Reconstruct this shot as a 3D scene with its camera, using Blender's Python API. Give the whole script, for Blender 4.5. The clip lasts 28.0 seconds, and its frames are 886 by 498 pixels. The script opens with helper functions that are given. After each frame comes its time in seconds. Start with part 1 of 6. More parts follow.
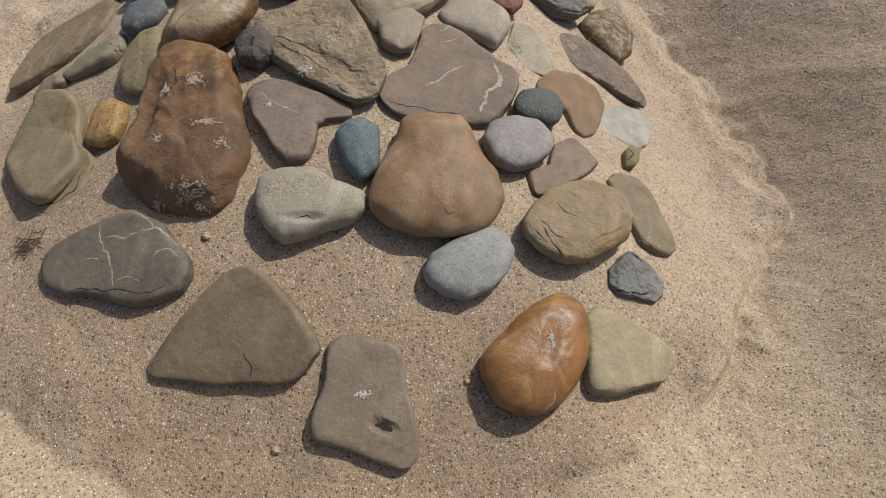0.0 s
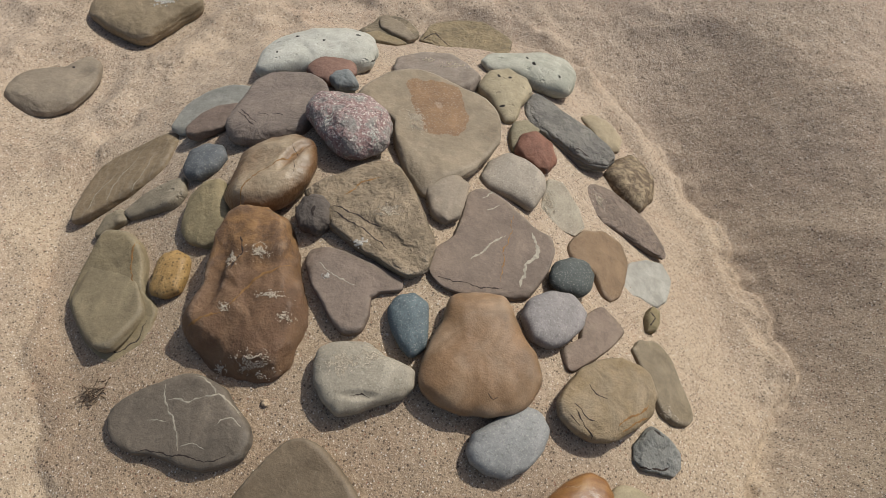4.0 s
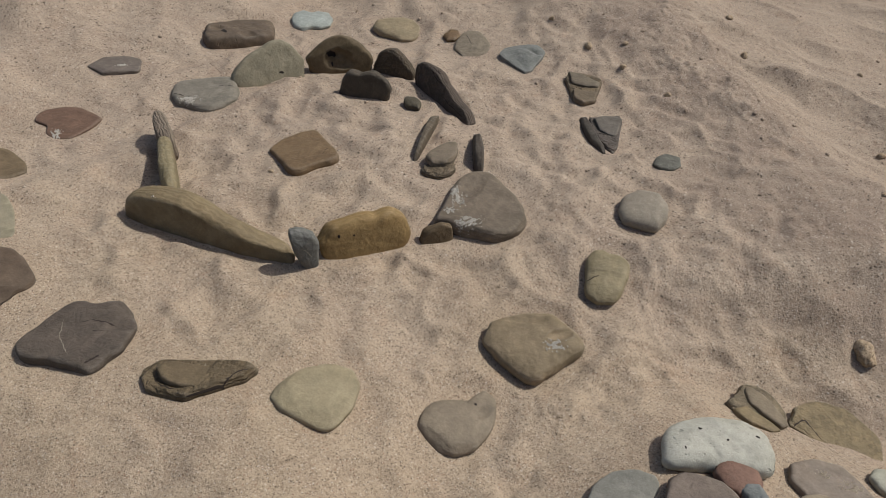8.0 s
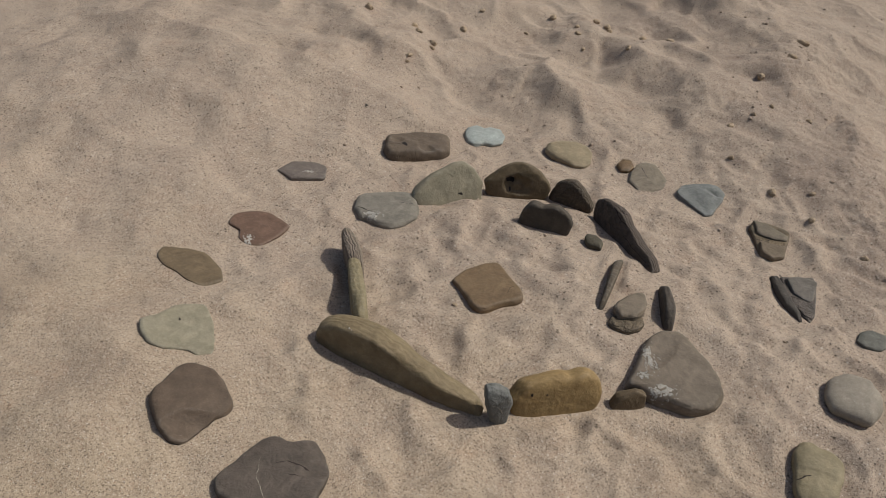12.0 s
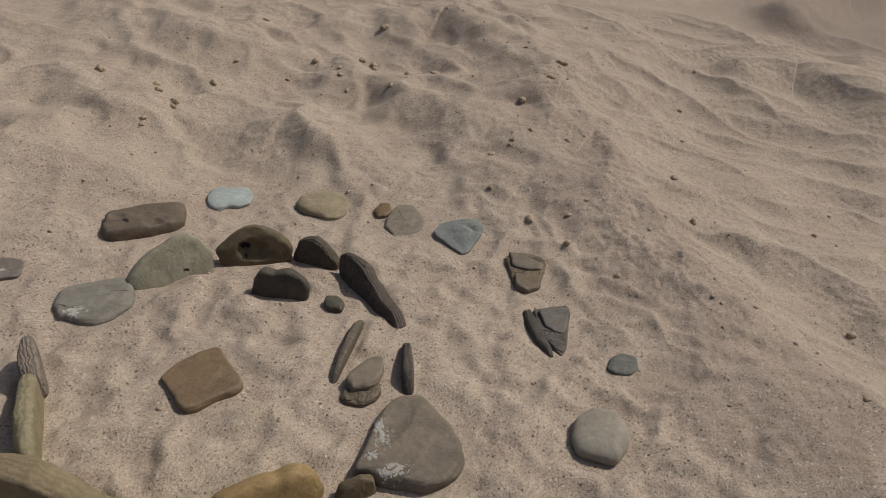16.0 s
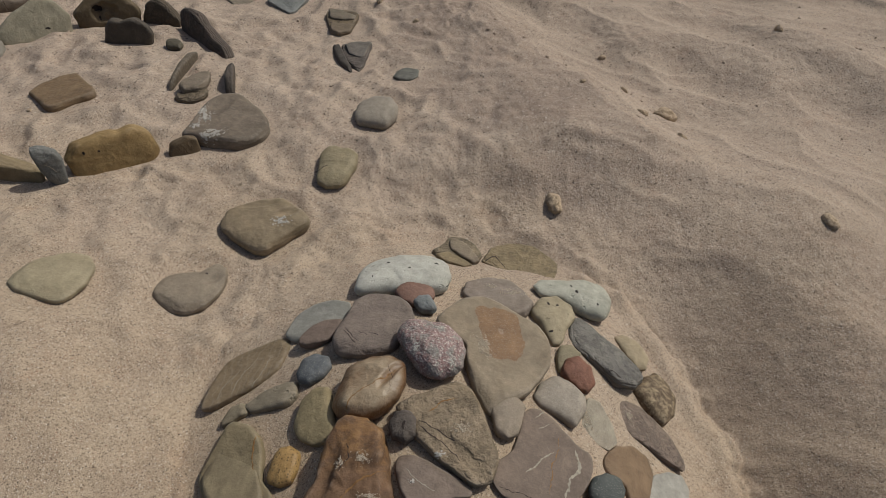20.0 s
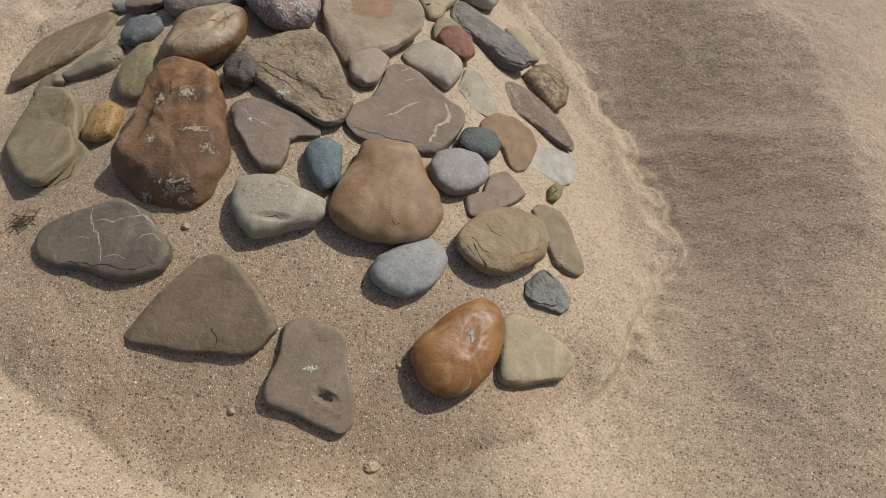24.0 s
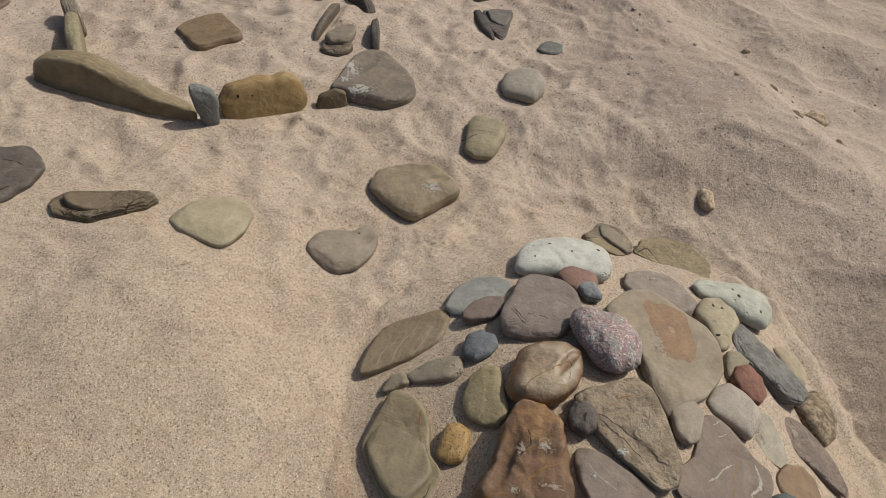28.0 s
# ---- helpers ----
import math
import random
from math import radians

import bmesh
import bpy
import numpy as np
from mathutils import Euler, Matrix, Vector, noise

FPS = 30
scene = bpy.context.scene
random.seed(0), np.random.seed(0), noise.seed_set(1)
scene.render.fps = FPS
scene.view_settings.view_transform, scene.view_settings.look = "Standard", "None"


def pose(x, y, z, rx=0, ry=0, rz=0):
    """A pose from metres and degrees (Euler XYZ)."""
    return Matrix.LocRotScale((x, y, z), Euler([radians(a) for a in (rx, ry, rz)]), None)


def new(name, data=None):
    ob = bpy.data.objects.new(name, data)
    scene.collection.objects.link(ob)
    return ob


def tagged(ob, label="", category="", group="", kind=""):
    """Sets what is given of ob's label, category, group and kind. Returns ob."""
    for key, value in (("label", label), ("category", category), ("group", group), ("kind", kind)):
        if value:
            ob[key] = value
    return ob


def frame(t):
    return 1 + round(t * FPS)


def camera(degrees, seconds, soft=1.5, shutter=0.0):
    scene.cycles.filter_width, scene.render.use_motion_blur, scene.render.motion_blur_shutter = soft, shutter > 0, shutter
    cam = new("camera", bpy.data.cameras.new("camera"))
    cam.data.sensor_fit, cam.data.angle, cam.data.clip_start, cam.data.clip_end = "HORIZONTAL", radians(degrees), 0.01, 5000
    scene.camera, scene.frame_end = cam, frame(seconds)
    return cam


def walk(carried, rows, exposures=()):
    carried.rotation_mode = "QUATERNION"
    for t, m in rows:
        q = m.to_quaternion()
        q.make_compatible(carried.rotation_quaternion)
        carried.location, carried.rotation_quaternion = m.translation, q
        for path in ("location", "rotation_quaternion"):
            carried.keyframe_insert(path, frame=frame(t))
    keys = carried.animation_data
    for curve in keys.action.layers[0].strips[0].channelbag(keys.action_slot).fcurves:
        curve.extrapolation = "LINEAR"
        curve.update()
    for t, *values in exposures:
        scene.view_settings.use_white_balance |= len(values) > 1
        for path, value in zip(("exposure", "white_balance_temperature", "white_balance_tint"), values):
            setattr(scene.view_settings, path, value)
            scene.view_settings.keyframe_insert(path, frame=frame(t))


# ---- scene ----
cam = camera(65.7, 28.0, soft=0.6)
METRES, EYE, TILT, LEAN, TURN = 5.5, 0.899, -57.4, -1.12, 0.0
ROWS = [
    (0.0, 0.0, 0.0, 0.0, 0.0, 0.0, -0.0),
    (0.5, -0.003, -0.0006, 0.0031, -0.27, 0.22, -0.25),
    (1.0, -0.0049, -0.0021, 0.0068, -0.47, 0.3, -0.89),
    (1.5, -0.0067, -0.0031, 0.0105, -0.61, 0.65, -1.26),
    (2.0, -0.0106, -0.003, 0.0159, -0.65, 0.8, -1.86),
    (2.5, -0.0121, -0.0041, 0.0231, -0.75, 1.29, -1.87),
    (4.5, -0.0249, -0.019, 0.0504, -1.39, 1.55, -3.33),
    (5.0, -0.0368, -0.0215, 0.0591, -2.34, 1.5, -2.94),
    (5.5, -0.0558, -0.0262, 0.0737, -3.71, 3.39, -6.52),
    (6.0, -0.0817, -0.035, 0.0877, -1.55, 5.6, -8.53),
    (6.5, -0.1036, -0.0412, 0.099, 0.35, 7.52, -11.04),
    (7.0, -0.1184, -0.0429, 0.1077, 2.4, 8.92, -12.48),
    (7.5, -0.1357, -0.0447, 0.1148, 4.08, 10.48, -14.0),
    (8.0, -0.152, -0.0437, 0.1191, 5.65, 11.67, -15.43),
    (8.5, -0.1688, -0.0448, 0.1232, 6.59, 12.8, -17.45),
    (9.0, -0.181, -0.0397, 0.1278, 7.69, 13.77, -17.92),
    (9.5, -0.1847, -0.036, 0.132, 8.7, 14.42, -17.95),
    (10.0, -0.1876, -0.0402, 0.1352, 9.11, 14.36, -19.21),
    (10.5, -0.1927, -0.0447, 0.1362, 9.37, 14.57, -20.14),
    (11.0, -0.2015, -0.0481, 0.1326, 9.56, 14.98, -21.72),
    (11.5, -0.2128, -0.0545, 0.1335, 10.01, 15.14, -22.64),
    (12.0, -0.2246, -0.0517, 0.1425, 10.53, 15.5, -23.65),
    (12.5, -0.2462, -0.0402, 0.1525, 11.42, 15.91, -23.94),
    (14.5, -0.2388, -0.001, 0.1829, 9.88, 17.99, -20.25),
    (15.0, -0.2122, -0.0014, 0.1918, 8.04, 19.01, -17.38),
    (15.5, -0.1861, -0.0037, 0.1974, 5.83, 19.9, -15.1),
    (16.0, -0.1552, -0.0086, 0.1981, 3.16, 20.7, -12.42),
    (16.5, -0.1205, -0.0154, 0.1908, 0.62, 20.76, -9.74),
    (17.0, -0.1021, -0.0212, 0.1713, -0.96, 19.38, -8.11),
    (17.5, -0.0992, -0.034, 0.1461, -2.2, 17.67, -8.48),
    (18.0, -0.1125, -0.049, 0.1229, 0.38, 16.55, -11.02),
    (18.5, -0.1264, -0.0628, 0.1069, 3.93, 15.32, -13.31),
    (19.0, -0.1281, -0.0751, 0.0933, 6.18, 14.39, -15.33),
    (19.5, -0.0806, -0.0759, 0.0811, 4.75, 13.64, -11.8),
    (20.0, -0.0399, -0.0789, 0.0711, 0.01, 12.12, -7.02),
    (20.5, -0.0189, -0.0727, 0.0639, -2.5, 11.21, -3.96),
    (21.0, -0.0083, -0.0462, 0.0552, -3.78, 10.0, -1.21),
    (21.5, -0.0062, -0.032, 0.0437, -5.14, 8.92, -1.29),
    (23.5, -0.0051, -0.0347, 0.0083, -4.28, 4.11, -4.17),
    (24.0, 0.0015, -0.034, -0.0058, -4.31, 2.36, -4.58),
    (24.5, -0.0058, -0.031, -0.0134, -4.13, 0.16, -5.6),
    (25.0, -0.0182, -0.0305, -0.0093, -3.35, -0.98, -6.68),
    (25.5, -0.0247, -0.0321, -0.0031, -3.4, -0.98, -6.9),
    (26.0, -0.0338, -0.036, 0.0107, -2.96, 1.46, -5.28),
    (26.5, -0.0333, -0.0419, 0.0253, -2.94, 4.4, -4.79),
    (27.0, -0.0524, -0.0535, 0.0457, -0.38, 6.86, -7.37),
    (27.5, -0.0753, -0.0622, 0.0572, 1.1, 8.67, -12.0),
    (28.0, -0.1019, -0.0674, 0.0634, 1.52, 9.79, -13.93),
]
walk(cam, [(t, pose(0, 0, EYE, TILT, LEAN, TURN) @ pose(METRES * x, METRES * y, METRES * z, 90 + pitch, roll, yaw)) for t, x, y, z, yaw, pitch, roll in ROWS], ((0, 0.2), (5, 0.2), (8, -0.10), (11, -0.12), (17, -0.22), (20, -0.25), (21.5, -0.14), (24, 0.18), (26, 0.18), (28, 0.16)))

# ---- light ----
world = bpy.data.worlds.new("sky")
scene.world = world
world.use_nodes = True
wn = world.node_tree
sky = wn.nodes.new("ShaderNodeTexSky")
sky.sky_type, sky.sun_disc = "NISHITA", False
SUN_FROM = Vector((0.78, 0.62, 0.0)).normalized()
SUN_UP = radians(53)
sky.dust_density, sky.ozone_density = 3.0, 0.6
sky.sun_elevation = SUN_UP
sky.sun_rotation = math.atan2(SUN_FROM.x, SUN_FROM.y)
wn.links.new(sky.outputs[0], wn.nodes["Background"].inputs[0])
wn.nodes["Background"].inputs[1].default_value = 0.095
lamp = bpy.data.lights.new("sun", "SUN")
lamp.energy, lamp.angle, lamp.color = 3.35, radians(0.6), (0.985, 0.995, 0.96)
sun = new("sun", lamp)
sun.rotation_mode = "QUATERNION"
sun.rotation_quaternion = (SUN_FROM * math.cos(SUN_UP) + Vector((0, 0, math.sin(SUN_UP)))).to_track_quat("Z", "Y")


# ---- shapes of the sand ----
def lattice(seed):
    return np.random.RandomState(seed).rand(256, 256, 4)


LATTICES = [lattice(s) for s in range(8)]


def noise2(x, y, seed=0):
    """Smooth noise from -1 to 1 over the plane, one cell per unit."""
    x, y = np.asarray(x, float), np.asarray(y, float)
    i, j = np.floor(x).astype(int), np.floor(y).astype(int)
    u, v = x - i, y - j
    g = LATTICES[seed % 8][:, :, seed // 8 % 4] * 2 * math.pi

    def corner(a, b):
        w = g[(i + a) % 256, (j + b) % 256]
        return np.cos(w) * (u - a) + np.sin(w) * (v - b)

    su, sv = u * u * u * (u * (6 * u - 15) + 10), v * v * v * (v * (6 * v - 15) + 10)
    top = corner(0, 0) * (1 - su) + corner(1, 0) * su
    low = corner(0, 1) * (1 - su) + corner(1, 1) * su
    return 1.5 * (top * (1 - sv) + low * sv)


def noise3(x, y, z, seed=0):
    """A cheap noise in space: three plane noises crossed."""
    return (noise2(x + 7.1, y + 0.6 * z, seed) + noise2(y + 3.3, z + 0.6 * x, seed + 1) + noise2(z + 5.7, x + 0.6 * y, seed + 2)) * 0.65


HEAPS = []


def heap(x, y, wide, high):
    """A soft rise of the sand (or a hollow, where high is below zero)."""
    HEAPS.append((x, y, wide, high))


heap(0.55, 1.15, 0.25, -0.19)
heap(0.45, 1.6, 0.22, -0.086)
heap(0.62, 0.72, 0.2, -0.133)
heap(0.95, 1.15, 0.28, 0.053)
heap(0.9, 0.5, 0.3, 0.129)
heap(0.45, 0.35, 0.2, -0.071)
heap(-0.2, 1.75, 0.22, -0.075)
heap(-0.85, 1.05, 0.25, -0.045)
heap(-0.6, 0.35, 0.2, 0.002)
heap(-0.25, 0.15, 0.18, -0.036)
heap(0.15, 0.15, 0.18, 0.009)
heap(-0.4, -0.1, 0.25, 0.129)
heap(-1.3, 0.95, 0.3, 0.091)
heap(-1.8, 1.2, 0.3, -0.003)
heap(-2.4, 1.2, 0.4, 0.101)
heap(-2.4, 2.0, 0.45, -0.066)
heap(-1.5, 2.2, 0.45, 0.035)
heap(-1.0, 2.9, 0.45, -0.031)
heap(-0.6, 2.1, 0.35, 0.007)
heap(0.2, 2.25, 0.3, 0.102)
heap(0.9, 2.0, 0.35, 0.045)
heap(0.5, 2.7, 0.35, -0.076)
heap(1.3, 1.6, 0.4, -0.036)
heap(-0.6, 3.8, 0.5, -0.022)
heap(-2, 3.2, 0.5, -0.118)
heap(-1.7, 4.4, 0.5, -0.123)
heap(-0.9, 4.5, 0.4, 0.092)
heap(1.0, 3.4, 0.6, -0.007)
heap(-3.3, 2.6, 0.5, 0.087)
heap(-0.95, 1.55, 0.3, -0.035)
heap(0.2, 0.85, 0.22, -0.083)
heap(-0.55, 0.75, 0.22, -0.059)
heap(-0.1, 1.25, 0.25, -0.085)
heap(-0.15, 0.5, 0.2, -0.056)
heap(0.1, 1.85, 0.2, -0.036)
heap(0.02, 0.19, 0.11, -0.052)
heap(-0.3, 0.17, 0.11, -0.057)
heap(-0.5, 0.3, 0.11, -0.013)
heap(0.15, 0.35, 0.12, -0.036)
heap(0.25, 0.15, 0.12, 0.063)
heap(0.4, 3.7, 0.45, -0.096)
heap(0.05, 4.75, 0.45, -0.168)
heap(1.15, 2.6, 0.4, -0.045)
heap(-1.35, 5.1, 0.35, 0.039)
heap(-1.85, 3.5, 0.22, 0.070)
heap(-0.65, 4.25, 0.3, -0.062)
heap(-2.3, 3.7, 0.35, -0.032)
heap(0.3, 2.1, 0.2, -0.033)
heap(0.95, 4.3, 0.6, -0.086)
heap(1.0, 1.85, 0.18, 0.048)


def ground(x, y):
    """The height of the sand without its small dents."""
    x, y = np.asarray(x, float), np.asarray(y, float)
    z = 0.21 * np.maximum(0, 1 - ((x + 0.10) / 0.70) ** 2 - ((y - 0.90) / 0.76) ** 2)
    for hx, hy, wide, high in HEAPS:
        z = z + high * np.exp(-((x - hx) ** 2 + (y - hy) ** 2) / (2 * wide * wide))
    return z


def slope(x, y, d=0.07):
    k = 0.95 if y < 0.95 else 0.55
    n = Vector((-(ground(x + d, y) - ground(x - d, y)) / (2 * d) * k, -(ground(x, y + d) - ground(x, y - d)) / (2 * d) * k, 1.0))
    return n.normalized()


def on_mound(x, y):
    return np.clip(1.06 - np.sqrt(((x + 0.10) / 0.70) ** 2 + ((y - 0.90) / 0.76) ** 2), 0, 0.2) * 5


RIDGES = []
BEDS = []


def ridge(line, lit, shaded, high, bluff=1.2):
    """A crest of blown sand along a line, steep on its sunny side, gentle on the other."""
    v = [float(c) for c in line.split()]
    RIDGES.append((list(zip(v[::2], v[1::2])), lit, shaded, high * (1.5 if min(v[1::2]) > 2.5 else 1.0), bluff if high > 0 else 1.1))


ridge("-1.17 5.13 -0.76 4.34 -0.51 3.82 -0.34 3.30 -0.11 2.92 0.03 2.78 0.17 2.61 0.27 2.35 0.36 2.24", 0.09, 0.26, 0.040)
ridge("-0.71 2.14 -0.56 2.10 -0.36 2.05 -0.20 2.04 -0.02 1.96", 0.06, 0.12, 0.022)
ridge("-0.14 2.05 0.12 2.08 0.31 2.03 0.71 2.03 1.02 2.09 1.26 2.11", 0.10, 0.20, 0.020)
ridge("-3.98 2.83 -3.74 2.88 -3.40 2.85 -3.14 2.87 -2.91 2.93 -2.70 2.97 -2.41 3.00", 0.10, 0.22, 0.03)
ridge("-4.47 3.46 -4.08 3.29 -3.85 3.10", 0.08, 0.16, 0.03)
ridge("-0.78 1.30 -0.83 1.0 -0.81 0.80 -0.74 0.60", 0.15, 0.15, 0.024)
ridge("0.51 2.50 0.60 2.55", 0.03, 0.03, -0.035)
ridge("0.37 1.51 0.49 1.44 0.54 1.26 0.60 1.09 0.60 0.96 0.62 0.79 0.56 0.66 0.47 0.50", 0.08, 0.07, -0.016)
# banks whose steep side is turned from the sun
for line, high in (
        ("-0.85 4.82 -0.69 5.10 -0.51 5.19", 0.020), ("-0.40 4.86 -0.19 4.87 -0.01 4.94 0.16 5.03", 0.022), ("0.25 5.39 0.58 5.56 0.83 5.39 1.01 5.07", 0.036),
        ("0.03 4.13 0.21 4.23 0.21 3.93", 0.022), ("-0.07 3.50 0.12 3.47 0.32 3.54 0.62 3.61", 0.014), ("0.66 6.48 1.09 7.14 1.59 7.48", 0.06),
        ("-1.63 4.20 -1.43 4.15 -1.25 3.96", 0.034), ("-1.00 3.55 -0.91 3.63 -0.80 3.47", 0.022), ("-0.79 4.10 -0.62 4.19 -0.50 3.99", 0.022),
        ("-2.20 3.66 -2.08 3.73 -1.88 3.58", 0.024), ("-2.36 3.59 -2.21 3.51", 0.018), ("-2.95 3.29 -2.81 3.36", 0.014), ("-2.05 4.31 -1.86 4.35 -1.67 4.12", 0.026),
        ("-1.97 5.18 -1.69 5.45 -1.39 5.02", 0.035), ("-3.68 4.48 -3.26 4.43 -2.87 4.35 -2.71 4.31", 0.022), ("-3.39 3.42 -3.23 3.52 -2.89 3.48", 0.016),
        ("0.43 3.15 0.70 3.14 0.89 3.03 1.00 2.95", 0.022), ("1.22 3.16 1.37 3.02 1.54 2.86", 0.03)):
    ridge(line, 0.3, 0.15, 1.5 * high, 2.0)
ridge("0.94 1.44 1.04 1.37 1.04 1.23 0.99 1.15 1.02 1.08 0.99 0.90 0.95 0.70", 0.12, 0.06, 0.018)
ridge("0.63 1.12 0.73 1.09 0.84 1.02 0.94 1.01", 0.05, 0.05, 0.012)


def crests(x, y):
    """All the crests, by the distance to their lines."""
    total = np.zeros_like(x)
    wx, wy = x + 0.02 * noise2(x * 5, y * 5, 11), y + 0.02 * noise2(x * 5, y * 5, 12)
    for line, lit, shaded, high, bluff in RIDGES:
        best = np.full(x.shape, 1e9)
        side = np.zeros_like(x)
        for (ax, ay), (bx, by) in zip(line, line[1:]):
            dx, dy = bx - ax, by - ay
            u = np.clip(((wx - ax) * dx + (wy - ay) * dy) / (dx * dx + dy * dy), 0, 1)
            ox, oy = wx - ax - u * dx, wy - ay - u * dy
            d = ox * ox + oy * oy
            nearer = d < best
            best = np.where(nearer, d, best)
            side = np.where(nearer, ox * 0.78 + oy * 0.62, side)
        d = np.sqrt(best)
        wide = shaded + (lit - shaded) * (0.5 + 0.5 * side / (d + 1e-6))
        total += high * np.exp(-(d / wide) ** bluff)
    return total


def pocks(x, y, seed):
    """Shallow rounded hollows side by side with soft crests between them, one per unit."""
    i, j = np.floor(x).astype(int), np.floor(y).astype(int)
    g = LATTICES[seed % 8]
    total = np.zeros_like(x)
    for a in (-1, 0, 1):
        for b in (-1, 0, 1):
            p = g[(i + a) % 256, (j + b) % 256]
            d = (x - i - a - p[..., 0]) ** 2 + (y - j - b - p[..., 1]) ** 2
            total += np.exp(-9 * d) * (0.45 + 0.55 * p[..., 2])
    return -np.log(total + 0.02) / 9


def rim(x, y, wobble):
    a = np.arctan2(y - 0.90, x + 0.10)
    r = np.sqrt(((x + 0.10) / 0.70) ** 2 + ((y - 0.90) / 0.76) ** 2)
    r = r * (1 + wobble * (0.05 * noise2(a * 2.2, a * 0 + 0.3, 17) + 0.035 * noise2(x * 7, y * 7, 18) + 0.012 * noise2(x * 19, y * 19, 19)))
    # the toe is a little scarp, tallest where the damp sand was cut on the hollow's side
    cut = 0.004 + 0.044 * np.clip(np.cos(a - 0.4) * 1.6, 0, 1)
    step = np.clip((1.0 + 0.05 * np.clip(np.cos(a - 0.7), 0, 1) - r) / 0.02, 0, 1)
    lip = np.exp(-((r - 0.975) / 0.07) ** 2)
    return 0.21 * np.maximum(0, 1 - r * r) + wobble * cut * (step * step * (3 - 2 * step) * 0.75 * lip)


def sand_height(x, y):
    wild = 1 - on_mound(x, y)
    tx, ty = 0.83 * x + 0.56 * y, 0.83 * y - 0.56 * x
    flat = np.ones_like(x)
    for bx, by, long, wide, turn in BEDS:
        ca, sa = math.cos(turn), math.sin(turn)
        u, v = (x - bx) * ca + (y - by) * sa, (y - by) * ca - (x - bx) * sa
        e = np.clip((np.hypot(u / long, v / wide) - 1) * math.sqrt(long * wide) / 0.075, 0, 1)
        flat *= 0.06 + 0.94 * e * e * (3 - 2 * e)
    wx, wy = x + 0.04 * noise2(x * 6, y * 6, 3), y + 0.04 * noise2(x * 6 + 9, y * 6, 4)
    blown = np.clip((x + 0.35 + 0.35 * (y - 2.2)) / 0.7, 0, 1) * np.clip((y - 1.3) / 0.6, 0, 1)
    dimples = 0.026 * noise2(wx * 6.5, wy * 6.5, 1) + 0.014 * noise2(wx * 12, wy * 12, 13) - 0.020 * np.maximum(0, noise2(wx * 8 + 4, wy * 8, 2) - 0.1)
    dimples = 0.32 * dimples + 0.040 * (pocks(wx * 5.2, wy * 5.2, 3) - 0.15) + 0.068 * (pocks(wx * 8.7, wy * 8.7, 5) - 0.15) + 0.024 * (pocks(wx * 15.5, wy * 15.5, 1) - 0.15)
    swells = 0.02 * noise2(wx * 4.6, wy * 4.6, 26) + 0.034 * noise2(wx * 2.8, wy * 2.8, 24) + 0.010 * noise2(wx * 7.5, wy * 7.5, 25)
    # blown crests lean, so that the side away from the wind is the steeper
    lean = 0.11 * (1 - np.abs(noise2((wy + 0.2 * wx) * 1.6, (wx - 0.2 * wy) * 0.9, 5)))
    wx, wy = wx + 0.78 * lean, wy + 0.62 * lean
    along, across = wx - 0.2 * wy, wy + 0.2 * wx
    waves = 0.050 * ((1 - np.abs(noise2(across * 1.6, along * 0.9, 5))) ** 2.6 - 0.45) + 0.010 * noise2(across * 5.0, along * 3.0, 20)
    waves = waves + 0.022 * ((1 - np.abs(noise2(across * 3.4 + 7, along * 1.5, 12))) ** 3 - 0.4)
    trodden = np.exp(-(((x + 1.1) / 1.5) ** 2 + ((y - 2.15) / 1.3) ** 2) ** 2)
    back = np.clip((y - 2.8) / 0.5, 0, 1) * np.clip((0.25 - x - 0.45 * (y - 3)) / 0.4, 0, 1) * np.clip((x + 4.2) / 1.2, 0, 1)
    lobes = pocks(wx * 2.7, wy * 3.1, 6) - 0.15
    lobes = pocks((wx + 0.45 * lobes) * 2.7, (wy + 0.35 * lobes) * 3.1, 6) - 0.15
    swells = swells + back * (0.15 * lobes + 0.030 * (pocks(wx * 7.5, wy * 7.5, 2) - 0.15))
    dimples = dimples * (0.68 + 0.27 * np.clip((y - 1.35) / 0.45, 0, 1))
    calm = 1 - 0.6 * np.exp(-((x - 0.1) ** 2 + (y - 2.0) ** 2) / 0.15)
    dents = calm * (dimples * trodden + swells * (1 - trodden) * 0.9) * (1 - 0.7 * blown) + waves * blown
    crust = np.maximum(0, noise2(x * 2.1, y * 2.1, 14) + 0.2) * np.clip((y - 2.3) / 0.8, 0, 1)
    crust = crust + 0.9 * np.exp(-((x + 0.55 + 0.42 * (y - 3.6)) / 0.22) ** 2 - ((y - 3.6) / 0.9) ** 2)
    clumps = 1.0 * crust * (0.012 * np.maximum(0, noise2(x * 9, y * 13, 27)) + 0.010 * np.abs(noise2(x * 20, y * 20, 15)) + 0.005 * np.abs(noise2(tx * 29 + 1, ty * 29, 16)))
    fine = 0.0014 * noise2(tx * 24, ty * 24, 6) + 0.0006 * noise2(tx * 49, ty * 49, 7) * np.clip((1.75 - y) / 0.2, 0, 1) * np.clip((x + 0.9) / 0.2, 0, 1)
    caked = np.clip((y - 2.0) / 1.2, 0, 1)
    fine = fine + 0.4 * caked * (0.0016 * np.abs(noise2(tx * 23 + 3, ty * 23, 9)) + 0.0009 * noise2(tx * 29, ty * 29 + 7, 10))
